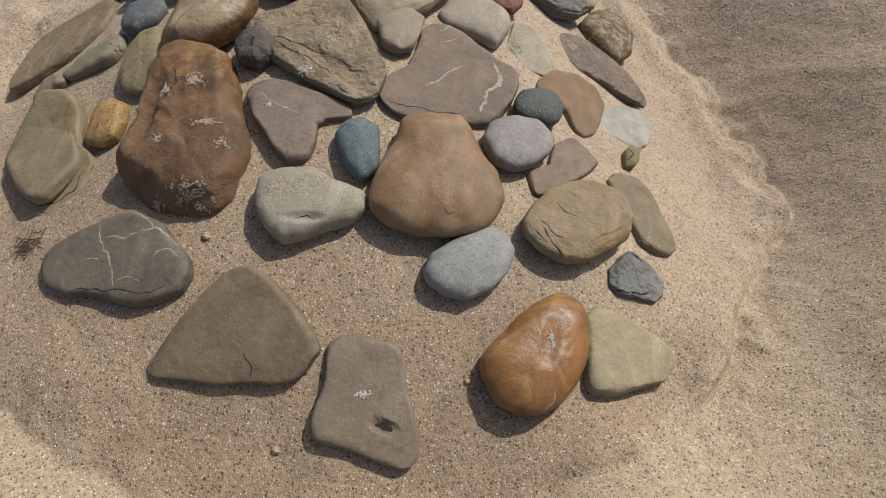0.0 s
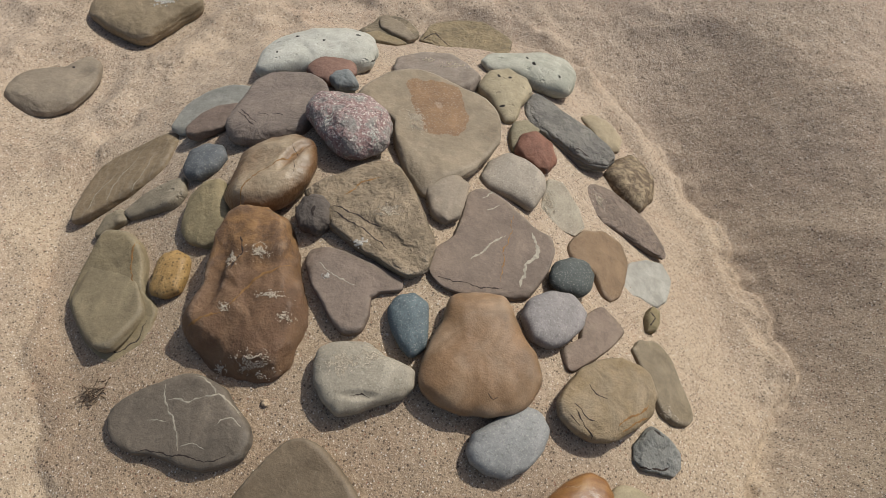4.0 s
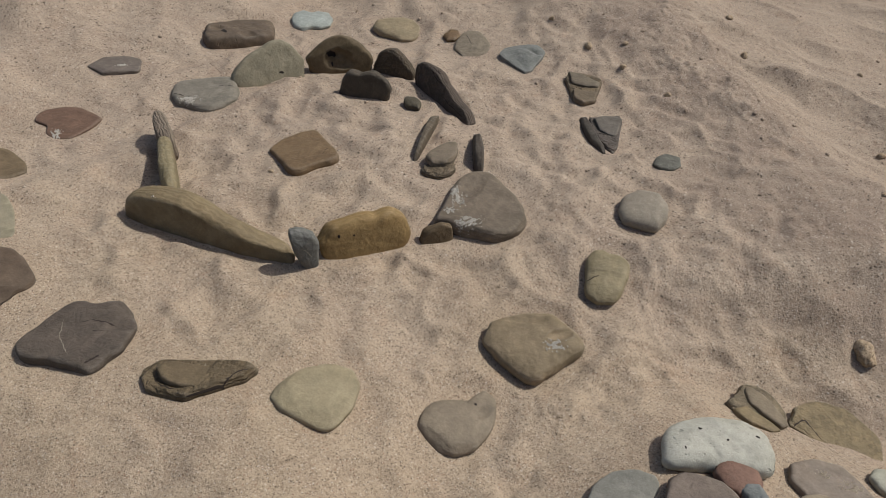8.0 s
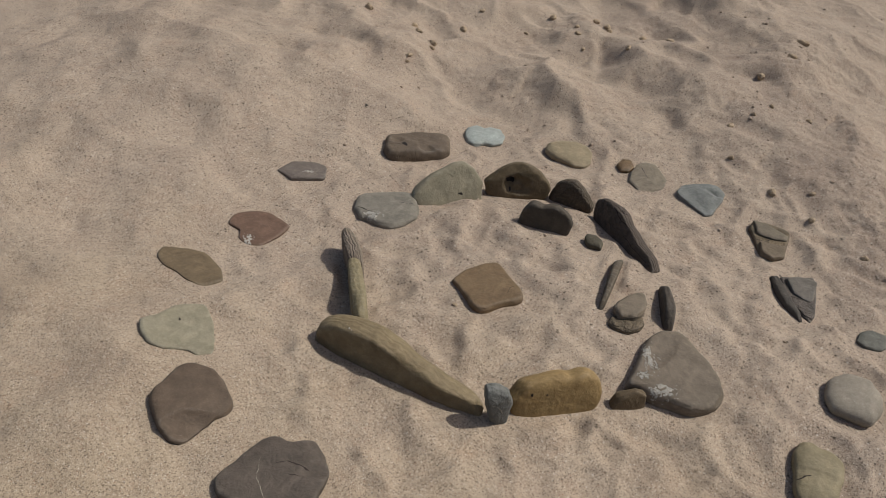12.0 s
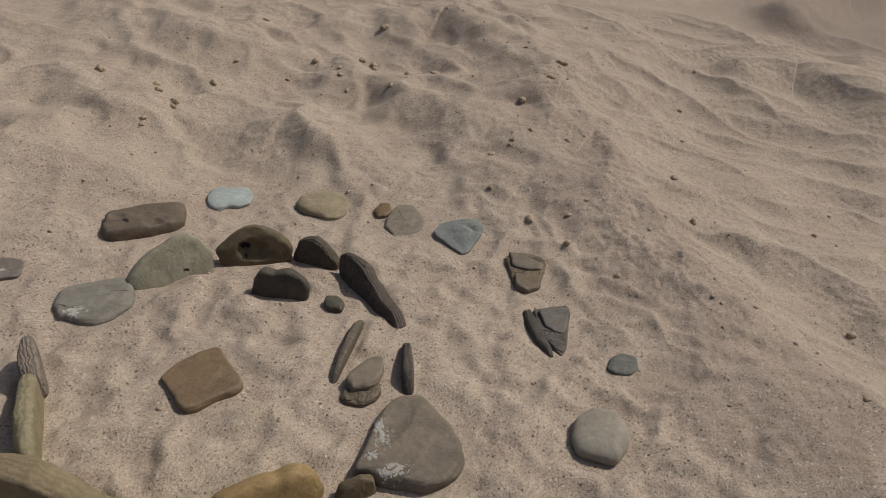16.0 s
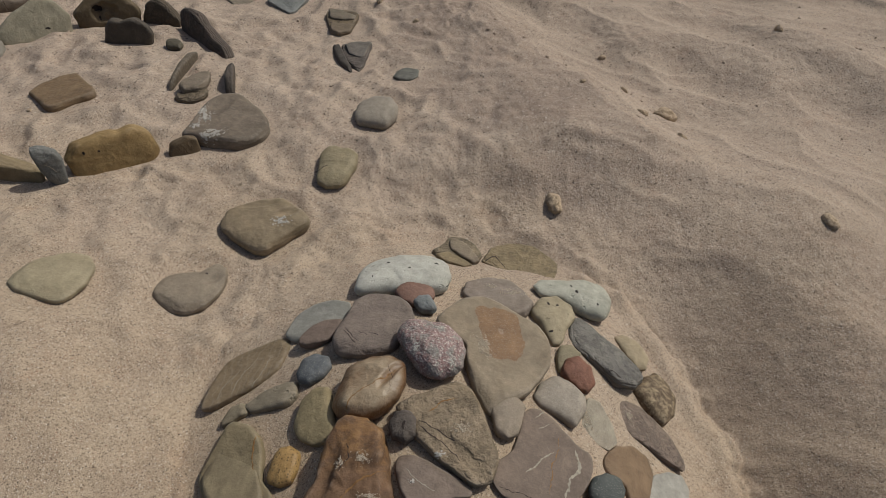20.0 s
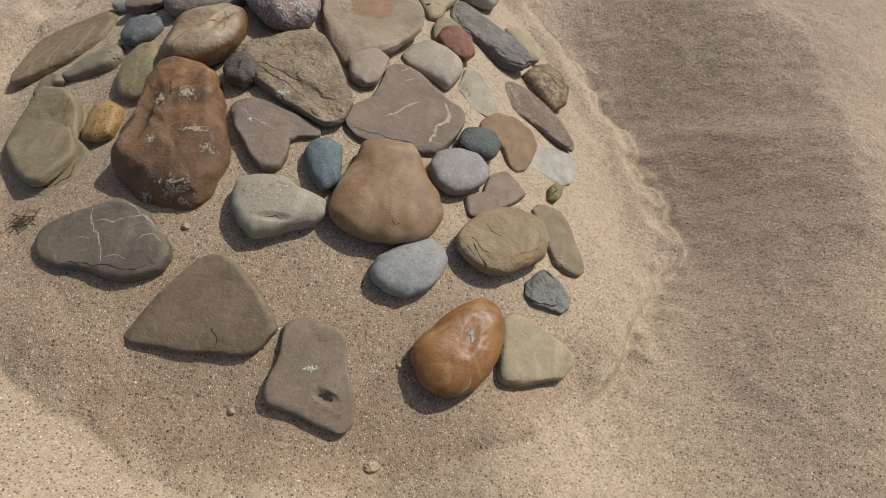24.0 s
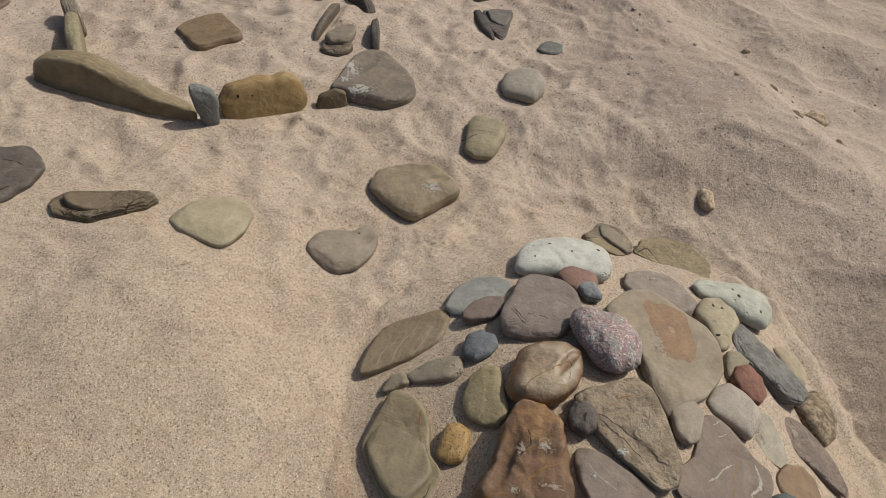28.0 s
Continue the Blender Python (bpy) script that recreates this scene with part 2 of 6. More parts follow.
    scuffs = 0.0068 * np.abs(noise2(wx * 13 + 2, wy * 13, 28)) + 0.0038 * np.abs(noise2(wx * 27, wy * 27 + 5, 29)) + 0.0010 * noise2(tx * 26, ty * 26, 30)
    fine = fine * (1 + 0.8 * wild) + wild * flat * (0.16 + 0.84 * trodden) * np.clip((y - 0.7) / 0.6, 0.2, 1) * scuffs
    crumbs = (0.06 + 0.5 * trodden) * wild * flat * (0.006 * np.maximum(0, noise2(x * 17, y * 17, 21)) ** 1.5 - 0.006 * np.maximum(0, noise2(x * 21 + 3, y * 21, 22)) + 0.0022 * noise2(tx * 28, ty * 28, 23))
    inner = np.clip(np.minimum(np.minimum(x + 4.5, 2.4 - x), np.minimum(y + 0.5, 6.4 - y)) / 0.3, 0, 1)
    dug = np.exp(-((x - 0.8) ** 2 + (y - 1.05) ** 2) / 0.16) * np.clip((on_mound(x, y) < 0.01) * 1.0, 0, 1)
    fine = fine + dug * (0.0022 * noise2(x * 13, y * 13, 31) + 0.001 * np.abs(noise2(tx * 30, ty * 30, 8)))
    far = np.clip((np.hypot(x + 0.8, y - 2) - 4) / 6, 0, 1)
    front = np.clip((y - 0.3) / 0.8, 0.25, 1)
    hollow = 1 - 0.8 * np.exp(-((x - 0.85) ** 2 + (y - 1.3) ** 2) / 0.3)
    edge = (rim(x, y, 1.0) - rim(x, y, 0.0)) * flat
    away = np.sqrt(((x + 0.10) / 0.70) ** 2 + ((y - 0.90) / 0.76) ** 2)
    sunny = np.clip(np.cos(np.arctan2(y - 0.90, x + 0.10) - 0.35) * 1.8, 0, 1)
    edge = edge + flat * sunny * np.exp(-((away - 1.04) / 0.07) ** 2) * (0.018 * np.maximum(0, noise2(x * 12, y * 12, 28)) + 0.011 * np.maximum(0, noise2(x * 27, y * 27, 29)))
    dents = dents * inner + (1 - inner) * 0.03 * noise2(x * 0.9, y * 0.9, 30)
    return ground(x, y) + flat * (wild * dents * front * hollow + inner * wild * clumps + 1.05 * crests(x, y) * np.minimum(1, wild * 1.5)) + edge + inner * (crumbs * front + fine * (0.6 + 0.4 * wild)) + far * 0.12 * noise2(x * 0.6, y * 0.6, 10)


# ---- materials ----
def srgb(code, gain=0.85):
    out = []
    for i in (0, 2, 4):
        c = int(code[i:i + 2], 16) / 255
        out.append(gain * (c / 12.92 if c < 0.04045 else ((c + 0.055) / 1.055) ** 2.4))
    return (*out, 1.0)


class Nodes:
    """A short way to wire a node material."""

    def __init__(self, name, rough=0.8, spec=0.3):
        self.material = bpy.data.materials.new(name)
        self.material.use_nodes = True
        self.tree = self.material.node_tree
        self.shader = self.tree.nodes["Principled BSDF"]
        self.shader.inputs["Roughness"].default_value = rough
        self.shader.inputs["Specular IOR Level"].default_value = spec
        self.where = self.tree.nodes.new("ShaderNodeTexCoord").outputs["Object"]
        self.height = None

    def link(self, a, b):
        self.tree.links.new(a, b)

    def noise(self, scale, detail=3.0, rough=0.55, warp=0.0, where=None):
        n = self.tree.nodes.new("ShaderNodeTexNoise")
        n.inputs["Scale"].default_value, n.inputs["Detail"].default_value = scale, detail
        n.inputs["Roughness"].default_value, n.inputs["Distortion"].default_value = rough, warp
        self.link(where or self.where, n.inputs["Vector"])
        return n.outputs["Fac"]

    def cells(self, scale, feature="F1"):
        n = self.tree.nodes.new("ShaderNodeTexVoronoi")
        n.feature = feature
        n.inputs["Scale"].default_value = scale
        self.link(self.where, n.inputs["Vector"])
        return n

    def waves(self, scale, warp, axis="Z", detail=3.0):
        n = self.tree.nodes.new("ShaderNodeTexWave")
        n.bands_direction = axis
        n.inputs["Scale"].default_value, n.inputs["Distortion"].default_value = scale, warp
        n.inputs["Detail"].default_value, n.inputs["Detail Scale"].default_value = detail, 1.5
        self.link(self.where, n.inputs["Vector"])
        return n.outputs["Fac"]

    def ramp(self, value, low, high):
        n = self.tree.nodes.new("ShaderNodeMapRange")
        n.inputs["From Min"].default_value, n.inputs["From Max"].default_value = low, high
        self.link(value, n.inputs["Value"])
        return n.outputs["Result"]

    def mix(self, fac, a, b, mode="MIX"):
        n = self.tree.nodes.new("ShaderNodeMix")
        n.data_type, n.blend_type = "RGBA", mode
        for socket, value in ((n.inputs[0], fac), (n.inputs[6], a), (n.inputs[7], b)):
            if isinstance(value, (tuple, float, int)):
                socket.default_value = value
            else:
                self.link(value, socket)
        return n.outputs[2]

    def math(self, how, a, b):
        n = self.tree.nodes.new("ShaderNodeMath")
        n.operation = how
        for socket, value in zip(n.inputs, (a, b)):
            if isinstance(value, (float, int)):
                socket.default_value = value
            else:
                self.link(value, socket)
        return n.outputs[0]

    def colour(self, out):
        self.link(out, self.shader.inputs["Base Color"])

    def bump(self, height, distance, strength=1.0):
        n = self.tree.nodes.new("ShaderNodeBump")
        n.inputs["Distance"].default_value, n.inputs["Strength"].default_value = distance, strength
        self.link(height, n.inputs["Height"])
        if self.height:
            self.link(self.height, n.inputs["Normal"])
        self.height = n.outputs["Normal"]
        self.link(self.height, self.shader.inputs["Normal"])


# the wide patch at (1.3, 6.9) colours in the shade of a far hollow
DAMP_AND_SHADE = ((1.12, 1.05, 0.98, 0.36), (0.72, 1.15, 0.50, 0.24), (1.3, 6.9, 1.3, 1.0), (-1.6, 4.85, 0.42, 0.4), (-1.15, 4.35, 0.42, 0.38), (-0.8, 3.8, 0.42, 0.4), (-0.55, 3.35, 0.38, 0.45),
        (-0.33, 2.9, 0.38, 0.5), (-0.1, 2.45, 0.42, 0.5), (0.15, 2.15, 0.38, 0.35))


def sand_material(name="sand"):
    m = Nodes(name, 0.95, 0.15)
    split = m.tree.nodes.new("ShaderNodeSeparateXYZ")
    place = m.where
    m.link(place, split.inputs[0])
    # the grain lies askew to the beach's axes
    askew = m.tree.nodes.new("ShaderNodeMapping")
    askew.inputs["Rotation"].default_value = (0.62, 0.47, 0.71)
    m.link(place, askew.inputs["Vector"])
    m.where = askew.outputs[0]
    blot = m.noise(1.6, 4, 0.6)
    inland = m.math("ADD", split.outputs["Y"], m.math("MULTIPLY", blot, 2.4))
    base = m.mix(m.ramp(inland, 1.3, 3.4), srgb("d3bb9b", 0.595), srgb("d0baa3", 0.61))
    # grey streaks of heavy grains and faint rusty ones
    base = m.mix(m.ramp(m.noise(4.5, 4, 0.55, 0.6), 0.42, 0.66), base, m.mix(1.0, base, (0.90, 0.885, 0.885, 1), "MULTIPLY"))
    base = m.mix(m.ramp(m.noise(16, 4, 0.6, 0.8), 0.5, 0.7), base, m.mix(1.0, base, (0.955, 0.95, 0.955, 1), "MULTIPLY"))
    base = m.mix(m.ramp(m.noise(10, 5, 0.7, 0.4), 0.55, 0.72), base, m.mix(1.0, base, (1.0, 0.95, 0.925, 1), "MULTIPLY"))
    # freshly dug sand is damp and darker, in ragged patches; the far corner's is painted shade
    ragged = m.math("MULTIPLY", m.math("SUBTRACT", m.noise(5, 5, 0.65), 0.5), 0.6)
    for x, y, reach, strength in DAMP_AND_SHADE:
        n = m.tree.nodes.new("ShaderNodeVectorMath")
        n.operation = "DISTANCE"
        m.link(place, n.inputs[0])
        n.inputs[1].default_value = (x, y, 0)
        if y < 1.5:
            # the hollow's damp sand ends sharply at the foot of the mound
            across = m.math("MULTIPLY", m.math("ADD", split.outputs["X"], 0.10), 1 / 0.70)
            along = m.math("MULTIPLY", m.math("SUBTRACT", split.outputs["Y"], 0.90), 1 / 0.76)
            out = m.math("POWER", m.math("ADD", m.math("MULTIPLY", across, across), m.math("MULTIPLY", along, along)), 0.5)
            out = m.math("ADD", out, m.math("MULTIPLY", m.math("SUBTRACT", m.noise(11, 6, 0.75), 0.5), 0.12))
            strength = m.math("MULTIPLY", m.ramp(out, 1.04, 1.06), strength)
        far = m.math("ADD", n.outputs["Value"], ragged)
        base = m.mix(m.math("MULTIPLY", m.ramp(far, reach, reach * 0.6), strength), base, m.mix(1.0, base, (0.72, 0.70, 0.72, 1), "MULTIPLY"))
    # the mound's front is tinted darker and redder, up to a ragged edge
    if name == "sand":
        foot = m.math("ADD", m.math("ADD", split.outputs["Y"], m.math("MULTIPLY", split.outputs["X"], 0.35)), m.math("MULTIPLY", m.math("SUBTRACT", m.noise(8, 5, 0.65), 0.5), 0.35))
        heaped = m.math("MULTIPLY", m.ramp(out, 1.0, 0.965), m.ramp(foot, 0.66, 0.40))
        base = m.mix(heaped, base, m.mix(1.0, base, (0.82, 0.775, 0.755, 1), "MULTIPLY"))
    clot = m.noise(135, 2.5, 0.75)
    base = m.mix(m.ramp(clot, 0.40, 0.55), m.mix(1.0, base, (0.80, 0.785, 0.775, 1), "MULTIPLY"), base)
    base = m.mix(m.ramp(m.noise(58, 2.0, 0.65), 0.36, 0.64), m.mix(1.0, base, (0.93, 0.925, 0.92, 1), "MULTIPLY"), m.mix(1.0, base, (1.05, 1.05, 1.05, 1), "MULTIPLY"))
    grain = m.noise(430, 1.5, 0.8)
    base = m.mix(m.ramp(grain, 0.36, 0.54), m.mix(1.0, base, (0.93, 0.925, 0.92, 1), "MULTIPLY"), base)
    base = m.mix(m.math("MULTIPLY", m.ramp(grain, 0.58, 0.68), 0.35), base, srgb("efe0cb", 0.9))
    for scale, wide, share, tone, much in ((330, 0.36, 0.74, "51443a", 0.45), (210, 0.34, 0.64, "3a302a", 0.6), (124, 0.26, 0.68, "3a3029", 0.72), (70, 0.15, 0.82, "382e27", 0.6), (96, 0.25, 0.60, "57493e", 0.5), (190, 0.28, 0.78, "f4eadb", 0.5), (110, 0.22, 0.86, "efe3d2", 0.4), (170, 0.3, 0.86, "8a5c48", 0.6)):
        speck = m.cells(scale)
        pick = m.tree.nodes.new("ShaderNodeSeparateColor")
        m.link(speck.outputs["Color"], pick.inputs[0])
        dot = m.math("MULTIPLY", m.ramp(speck.outputs["Distance"], wide, wide - 0.08), m.math("GREATER_THAN", pick.outputs[0], share))
        base = m.mix(m.math("MULTIPLY", dot, much), base, srgb(tone, 0.8))
    # heavier dark grains lie thicker away from the mound
    strewn = m.ramp(m.math("ADD", split.outputs["Y"], m.math("MULTIPLY", m.noise(3, 3, 0.6), 1.0)), 1.3, 2.6)
    for scale, wide, share, tone, much in ((74, 0.26, 0.66, "443930", 0.62), (52, 0.22, 0.72, "3a3029", 0.74), (34, 0.16, 0.80, "382e27", 0.8), (60, 0.22, 0.82, "efe3d2", 0.45)):
        speck = m.cells(scale)
        pick = m.tree.nodes.new("ShaderNodeSeparateColor")
        m.link(speck.outputs["Color"], pick.inputs[0])
        dot = m.math("MULTIPLY", m.ramp(speck.outputs["Distance"], wide, wide - 0.06), m.math("GREATER_THAN", pick.outputs[1], share))
        base = m.mix(m.math("MULTIPLY", m.math("MULTIPLY", dot, strewn), much), base, srgb(tone, 0.8))
    if name != "sand":
        base = m.mix(1.0, base, (0.98, 0.96, 0.945, 1), "MULTIPLY")
    grit = m.math("MULTIPLY", m.ramp(m.noise(75, 3, 0.7), 0.56, 0.40), m.math("MULTIPLY", m.ramp(split.outputs["Y"], 1.2, 3.2), 0.10))
    base = m.mix(grit, base, m.mix(1.0, base, (0.66, 0.64, 0.63, 1), "MULTIPLY"))
    m.colour(base)
    m.bump(m.noise(40, 3, 0.55, 0.3), 0.004, 0.5)
    # further up the beach the sand is caked in small lumps
    lumps = m.noise(62, 3, 0.68, 0.3)
    n = m.tree.nodes.new("ShaderNodeBump")
    n.inputs["Distance"].default_value = 0.0028
    m.link(m.math("MULTIPLY", m.ramp(split.outputs["Y"], 1.4, 3.4), 0.9), n.inputs["Strength"])
    m.link(lumps, n.inputs["Height"])
    m.link(m.height, n.inputs["Normal"])
    m.height = n.outputs["Normal"]
    m.bump(clot, 0.003, 0.8)
    m.bump(grain, 0.0013, 0.8)
    return m.material


def plain(name, code, rough=0.85, vary=0.3, scale=200):
    m = Nodes(name, rough, 0.3)
    c = srgb(code)
    m.colour(m.mix(m.ramp(m.noise(scale, 3), 0.35, 0.65), c, m.mix(1.0, c, (1 - vary, 1 - vary, 1 - vary, 1), "MULTIPLY")))
    m.bump(m.noise(scale * 2, 2), 0.0006, 0.7)
    return m.material


def grain_material():
    m = Nodes("grains", 0.7, 0.4)
    info = m.tree.nodes.new("ShaderNodeNewGeometry").outputs["Random Per Island"]
    pick = m.tree.nodes.new("ShaderNodeValToRGB")
    m.link(info, pick.inputs[0])
    tones = ("3d332c", "5b4a3e", "7c6756", "8f6f5a", "b79f86", "e3d6c4")
    ramp = pick.color_ramp
    ramp.interpolation = "CONSTANT"
    while len(ramp.elements) < len(tones):
        ramp.elements.new(0.5)
    for k, (e, tone) in enumerate(zip(ramp.elements, tones)):
        e.position, e.color = k / len(tones), srgb(tone)
    m.colour(pick.outputs[0])
    return m.material


def rock(name, first, second, pattern):
    gloss = {"amber": 0.42, "blotch": 0.58, "spots": 0.55, "crown": 0.42}.get(pattern, 0.76)
    m = Nodes(name, gloss, 0.35)
    a, b = srgb(first), srgb(second)
    pale, dark = srgb("cfc6b8"), srgb("3c332c")

    def shade(colour, k):
        return m.mix(1.0, colour, (k, k, k * 0.98, 1), "MULTIPLY")

    base = m.mix(m.ramp(m.noise(13, 5, 0.6, 0.6), 0.35, 0.65), a, b)
    mid = m.noise(42, 5, 0.68, 0.4)
    base = m.mix(m.ramp(mid, 0.3, 0.7), shade(base, 0.86), shade(base, 1.12))
    fine = m.noise(280, 3, 0.7)
    base = m.mix(m.ramp(fine, 0.25, 0.75), shade(base, 0.84), shade(base, 1.12))
    if pattern in ("strata", "mottle", "streak", "crack", "facet"):
        layers = m.waves(34 if pattern == "strata" else 22, 7, "Z", 4)
        base = m.mix(m.math("MULTIPLY", m.ramp(layers, 0.5, 0.95), 0.55 if pattern == "strata" else 0.2), base, shade(base, 0.6))
        m.bump(layers, 0.0035 if pattern == "strata" else 0.0012, 0.7)
    if pattern == "strata":
        ledge = m.noise(9, 6, 0.7, 1.5)
        m.bump(ledge, 0.02, 0.5)
    elif pattern == "crack":
        wear = m.noise(28, 6, 0.72, 0.8)
        base = m.mix(m.ramp(wear, 0.58, 0.75), base, m.mix(0.35, base, dark))
        m.bump(wear, 0.008, 0.7)
    elif pattern == "granite":
        tone = m.ramp(m.noise(120, 2, 0.7), 0.42, 0.58)
        base = m.mix(tone, m.mix(0.75, base, a), m.mix(0.75, base, b))
        base = m.mix(m.math("MULTIPLY", m.ramp(m.noise(190, 1), 0.56, 0.66), 0.75), base, pale)
        base = m.mix(m.math("MULTIPLY", m.ramp(m.noise(150, 1, 0.5, 1.0), 0.58, 0.68), 0.6), base, srgb("4c4442"))
        patch = m.noise(38, 3, 0.6, 0.5)
        base = m.mix(m.math("MULTIPLY", m.ramp(patch, 0.5, 0.6), 0.55), base, srgb("83857c"))
        m.bump(m.cells(170).outputs["Distance"], 0.002, 0.7)
        m.bump(m.noise(70, 3), 0.006, 0.6)
    elif pattern == "speck":
        base = m.mix(m.math("MULTIPLY", m.ramp(m.noise(330, 1), 0.58, 0.7), 0.5), base, m.mix(0.5, base, pale))
        base = m.mix(m.math("MULTIPLY", m.ramp(m.noise(240, 1, 0.5, 0.7), 0.6, 0.72), 0.6), base, m.mix(0.5, base, dark))
    elif pattern == "pits":
        base = m.mix(m.math("MULTIPLY", m.ramp(m.noise(60, 2), 0.66, 0.72), 0.6), base, m.mix(0.4, base, dark))
        m.bump(m.ramp(m.noise(60, 2), 0.72, 0.62), 0.0025, 0.8)
    elif pattern == "streak":
        bands = m.waves(16, 12, "X", 5)
        base = m.mix(m.math("MULTIPLY", m.ramp(bands, 0.8, 1.0), 0.08), base, pale)
    elif pattern == "spots":
        dots = m.cells(130)
        base = m.mix(m.math("MULTIPLY", m.ramp(dots.outputs["Distance"], 0.34, 0.2), 0.75), base, srgb("5f4a30"))
    elif pattern == "amber":
        base = m.mix(m.ramp(m.noise(11, 4, 0.6, 1.2), 0.5, 0.75), base, srgb("b08a58"))
        base = m.mix(m.math("MULTIPLY", m.ramp(m.noise(16, 5, 0.7, 0.8), 0.6, 0.78), 0.75), base, pale)
    elif pattern == "dapple":
        base = m.mix(m.ramp(m.noise(48, 4, 0.6, 0.8), 0.42, 0.6), srgb("65533f"), srgb("9b876a"))
        base = m.mix(m.math("MULTIPLY", m.ramp(m.noise(110, 3, 0.6), 0.5, 0.62), 0.7), base, srgb("5a4936"))
        m.bump(m.noise(45, 4, 0.6), 0.008, 0.8)
    elif pattern == "blotch":
        base = m.mix(m.math("MULTIPLY", m.ramp(m.noise(10, 4, 0.6, 0.8), 0.45, 0.72), 0.6), base, srgb("b0957a"))
        base = m.mix(m.math("MULTIPLY", m.ramp(m.noise(26, 5, 0.7), 0.58, 0.75), 0.5), base, shade(base, 0.6))
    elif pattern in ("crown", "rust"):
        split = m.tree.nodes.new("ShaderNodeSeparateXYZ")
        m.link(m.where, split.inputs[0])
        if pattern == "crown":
            # the stone turns paler above a ragged height
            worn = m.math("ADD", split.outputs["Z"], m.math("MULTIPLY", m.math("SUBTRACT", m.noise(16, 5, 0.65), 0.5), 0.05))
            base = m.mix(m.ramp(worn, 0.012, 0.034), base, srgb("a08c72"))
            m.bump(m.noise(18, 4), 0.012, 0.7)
        else:
            end = m.math("ADD", split.outputs["Y"], m.math("MULTIPLY", m.math("SUBTRACT", m.noise(12, 5, 0.7, 1.0), 0.5), 0.28))
            base = m.mix(m.ramp(end, -0.02, 0.09), base, m.mix(m.ramp(m.noise(30, 5, 0.7), 0.42, 0.62), srgb("604630"), srgb("87643f")))
            base = m.mix(m.math("MULTIPLY", m.ramp(m.noise(20, 6, 0.72, 1.0), 0.55, 0.7), 0.6), base, shade(base, 0.5))
            m.bump(m.noise(15, 6, 0.62), 0.012, 0.7)
    if pattern in ("mottle", "strata", "streak", "crack"):
        # shallow flakes have come off the face
        flake = m.ramp(m.noise(13, 3, 0.5, 0.3), 0.56, 0.64)
        m.bump(flake, 0.0016, 0.4)
        base = m.mix(m.math("MULTIPLY", flake, 0.3), base, shade(base, 0.88))
    stain = m.noise(6.5, 4, 0.65, 0.8)
    base = m.mix(m.ramp(stain, 0.36, 0.64), shade(base, 0.86), shade(base, 1.08))
    scuff = m.math("MULTIPLY", m.ramp(m.noise(85, 5, 0.78, 1.6), 0.62, 0.72), 0.0 if pattern in ("amber", "crown", "spots") else 0.32)
    base = m.mix(scuff, base, m.mix(0.45, base, pale))
    pit = m.ramp(m.noise(150, 2, 0.5), 0.30, 0.24)
    base = m.mix(m.math("MULTIPLY", pit, 0.45), base, shade(base, 0.55))
    # outward edges are paler, broken up by noise
    edge = m.tree.nodes.new("ShaderNodeNewGeometry").outputs["Pointiness"]
    edge = m.math("ADD", edge, m.math("MULTIPLY", m.math("SUBTRACT", mid, 0.5), 0.06))
    base = m.mix(m.math("MULTIPLY", m.ramp(edge, 0.52, 0.6), 0.4), base, m.mix(0.45, shade(base, 1.15), pale))
    m.colour(base)
    m.bump(mid, 0.0022 if pattern in ("mottle", "speck", "blotch", "amber", "streak") else 0.004, 0.6)
    m.bump(fine, 0.0007, 0.8)
    return m.material


SAND = sand_material()
QUARTZ = plain("quartz", "a59b88", 0.8, 0.35, 90)
CRACK = plain("crack", "3a302a", 0.95)
OCHRE = plain("ochre", "946c3f", 0.8, 0.4, 120)
# dark colour standing in for the shade inside the stones' small holes
HOLE_SHADE = plain("hole", "2c2521", 0.95)
STAIN = rock("rust_stain", "8c6d50", "785c43", "speck")
SCALE = plain("mineral_crust", "cfc7ba", 0.95, 0.3, 300)
DUST = plain("dust", "d8c8b0", 0.95, 0.4, 900)
GRAINS = grain_material()


# ---- building ----
def mesh_from(name, points, faces, material, smooth=True):
    me = bpy.data.meshes.new(name)
    me.from_pydata(points, [], faces)
    if smooth:
        me.polygons.foreach_set("use_smooth", np.ones(len(me.polygons), bool))
    me.materials.append(material)
    return me


def spread(core, reach, step, growth=1.16):
    """Even steps over the core, ever wider ones out to the reach."""
    lo, hi = core
    mid = list(np.arange(lo, hi + step / 2, step))
    out, s, d = [], step, 0.0
    while d < reach:
        s *= growth
        d += s
        out.append(d)
    return np.array([lo - v for v in reversed(out)] + mid + [mid[-1] + v for v in out])


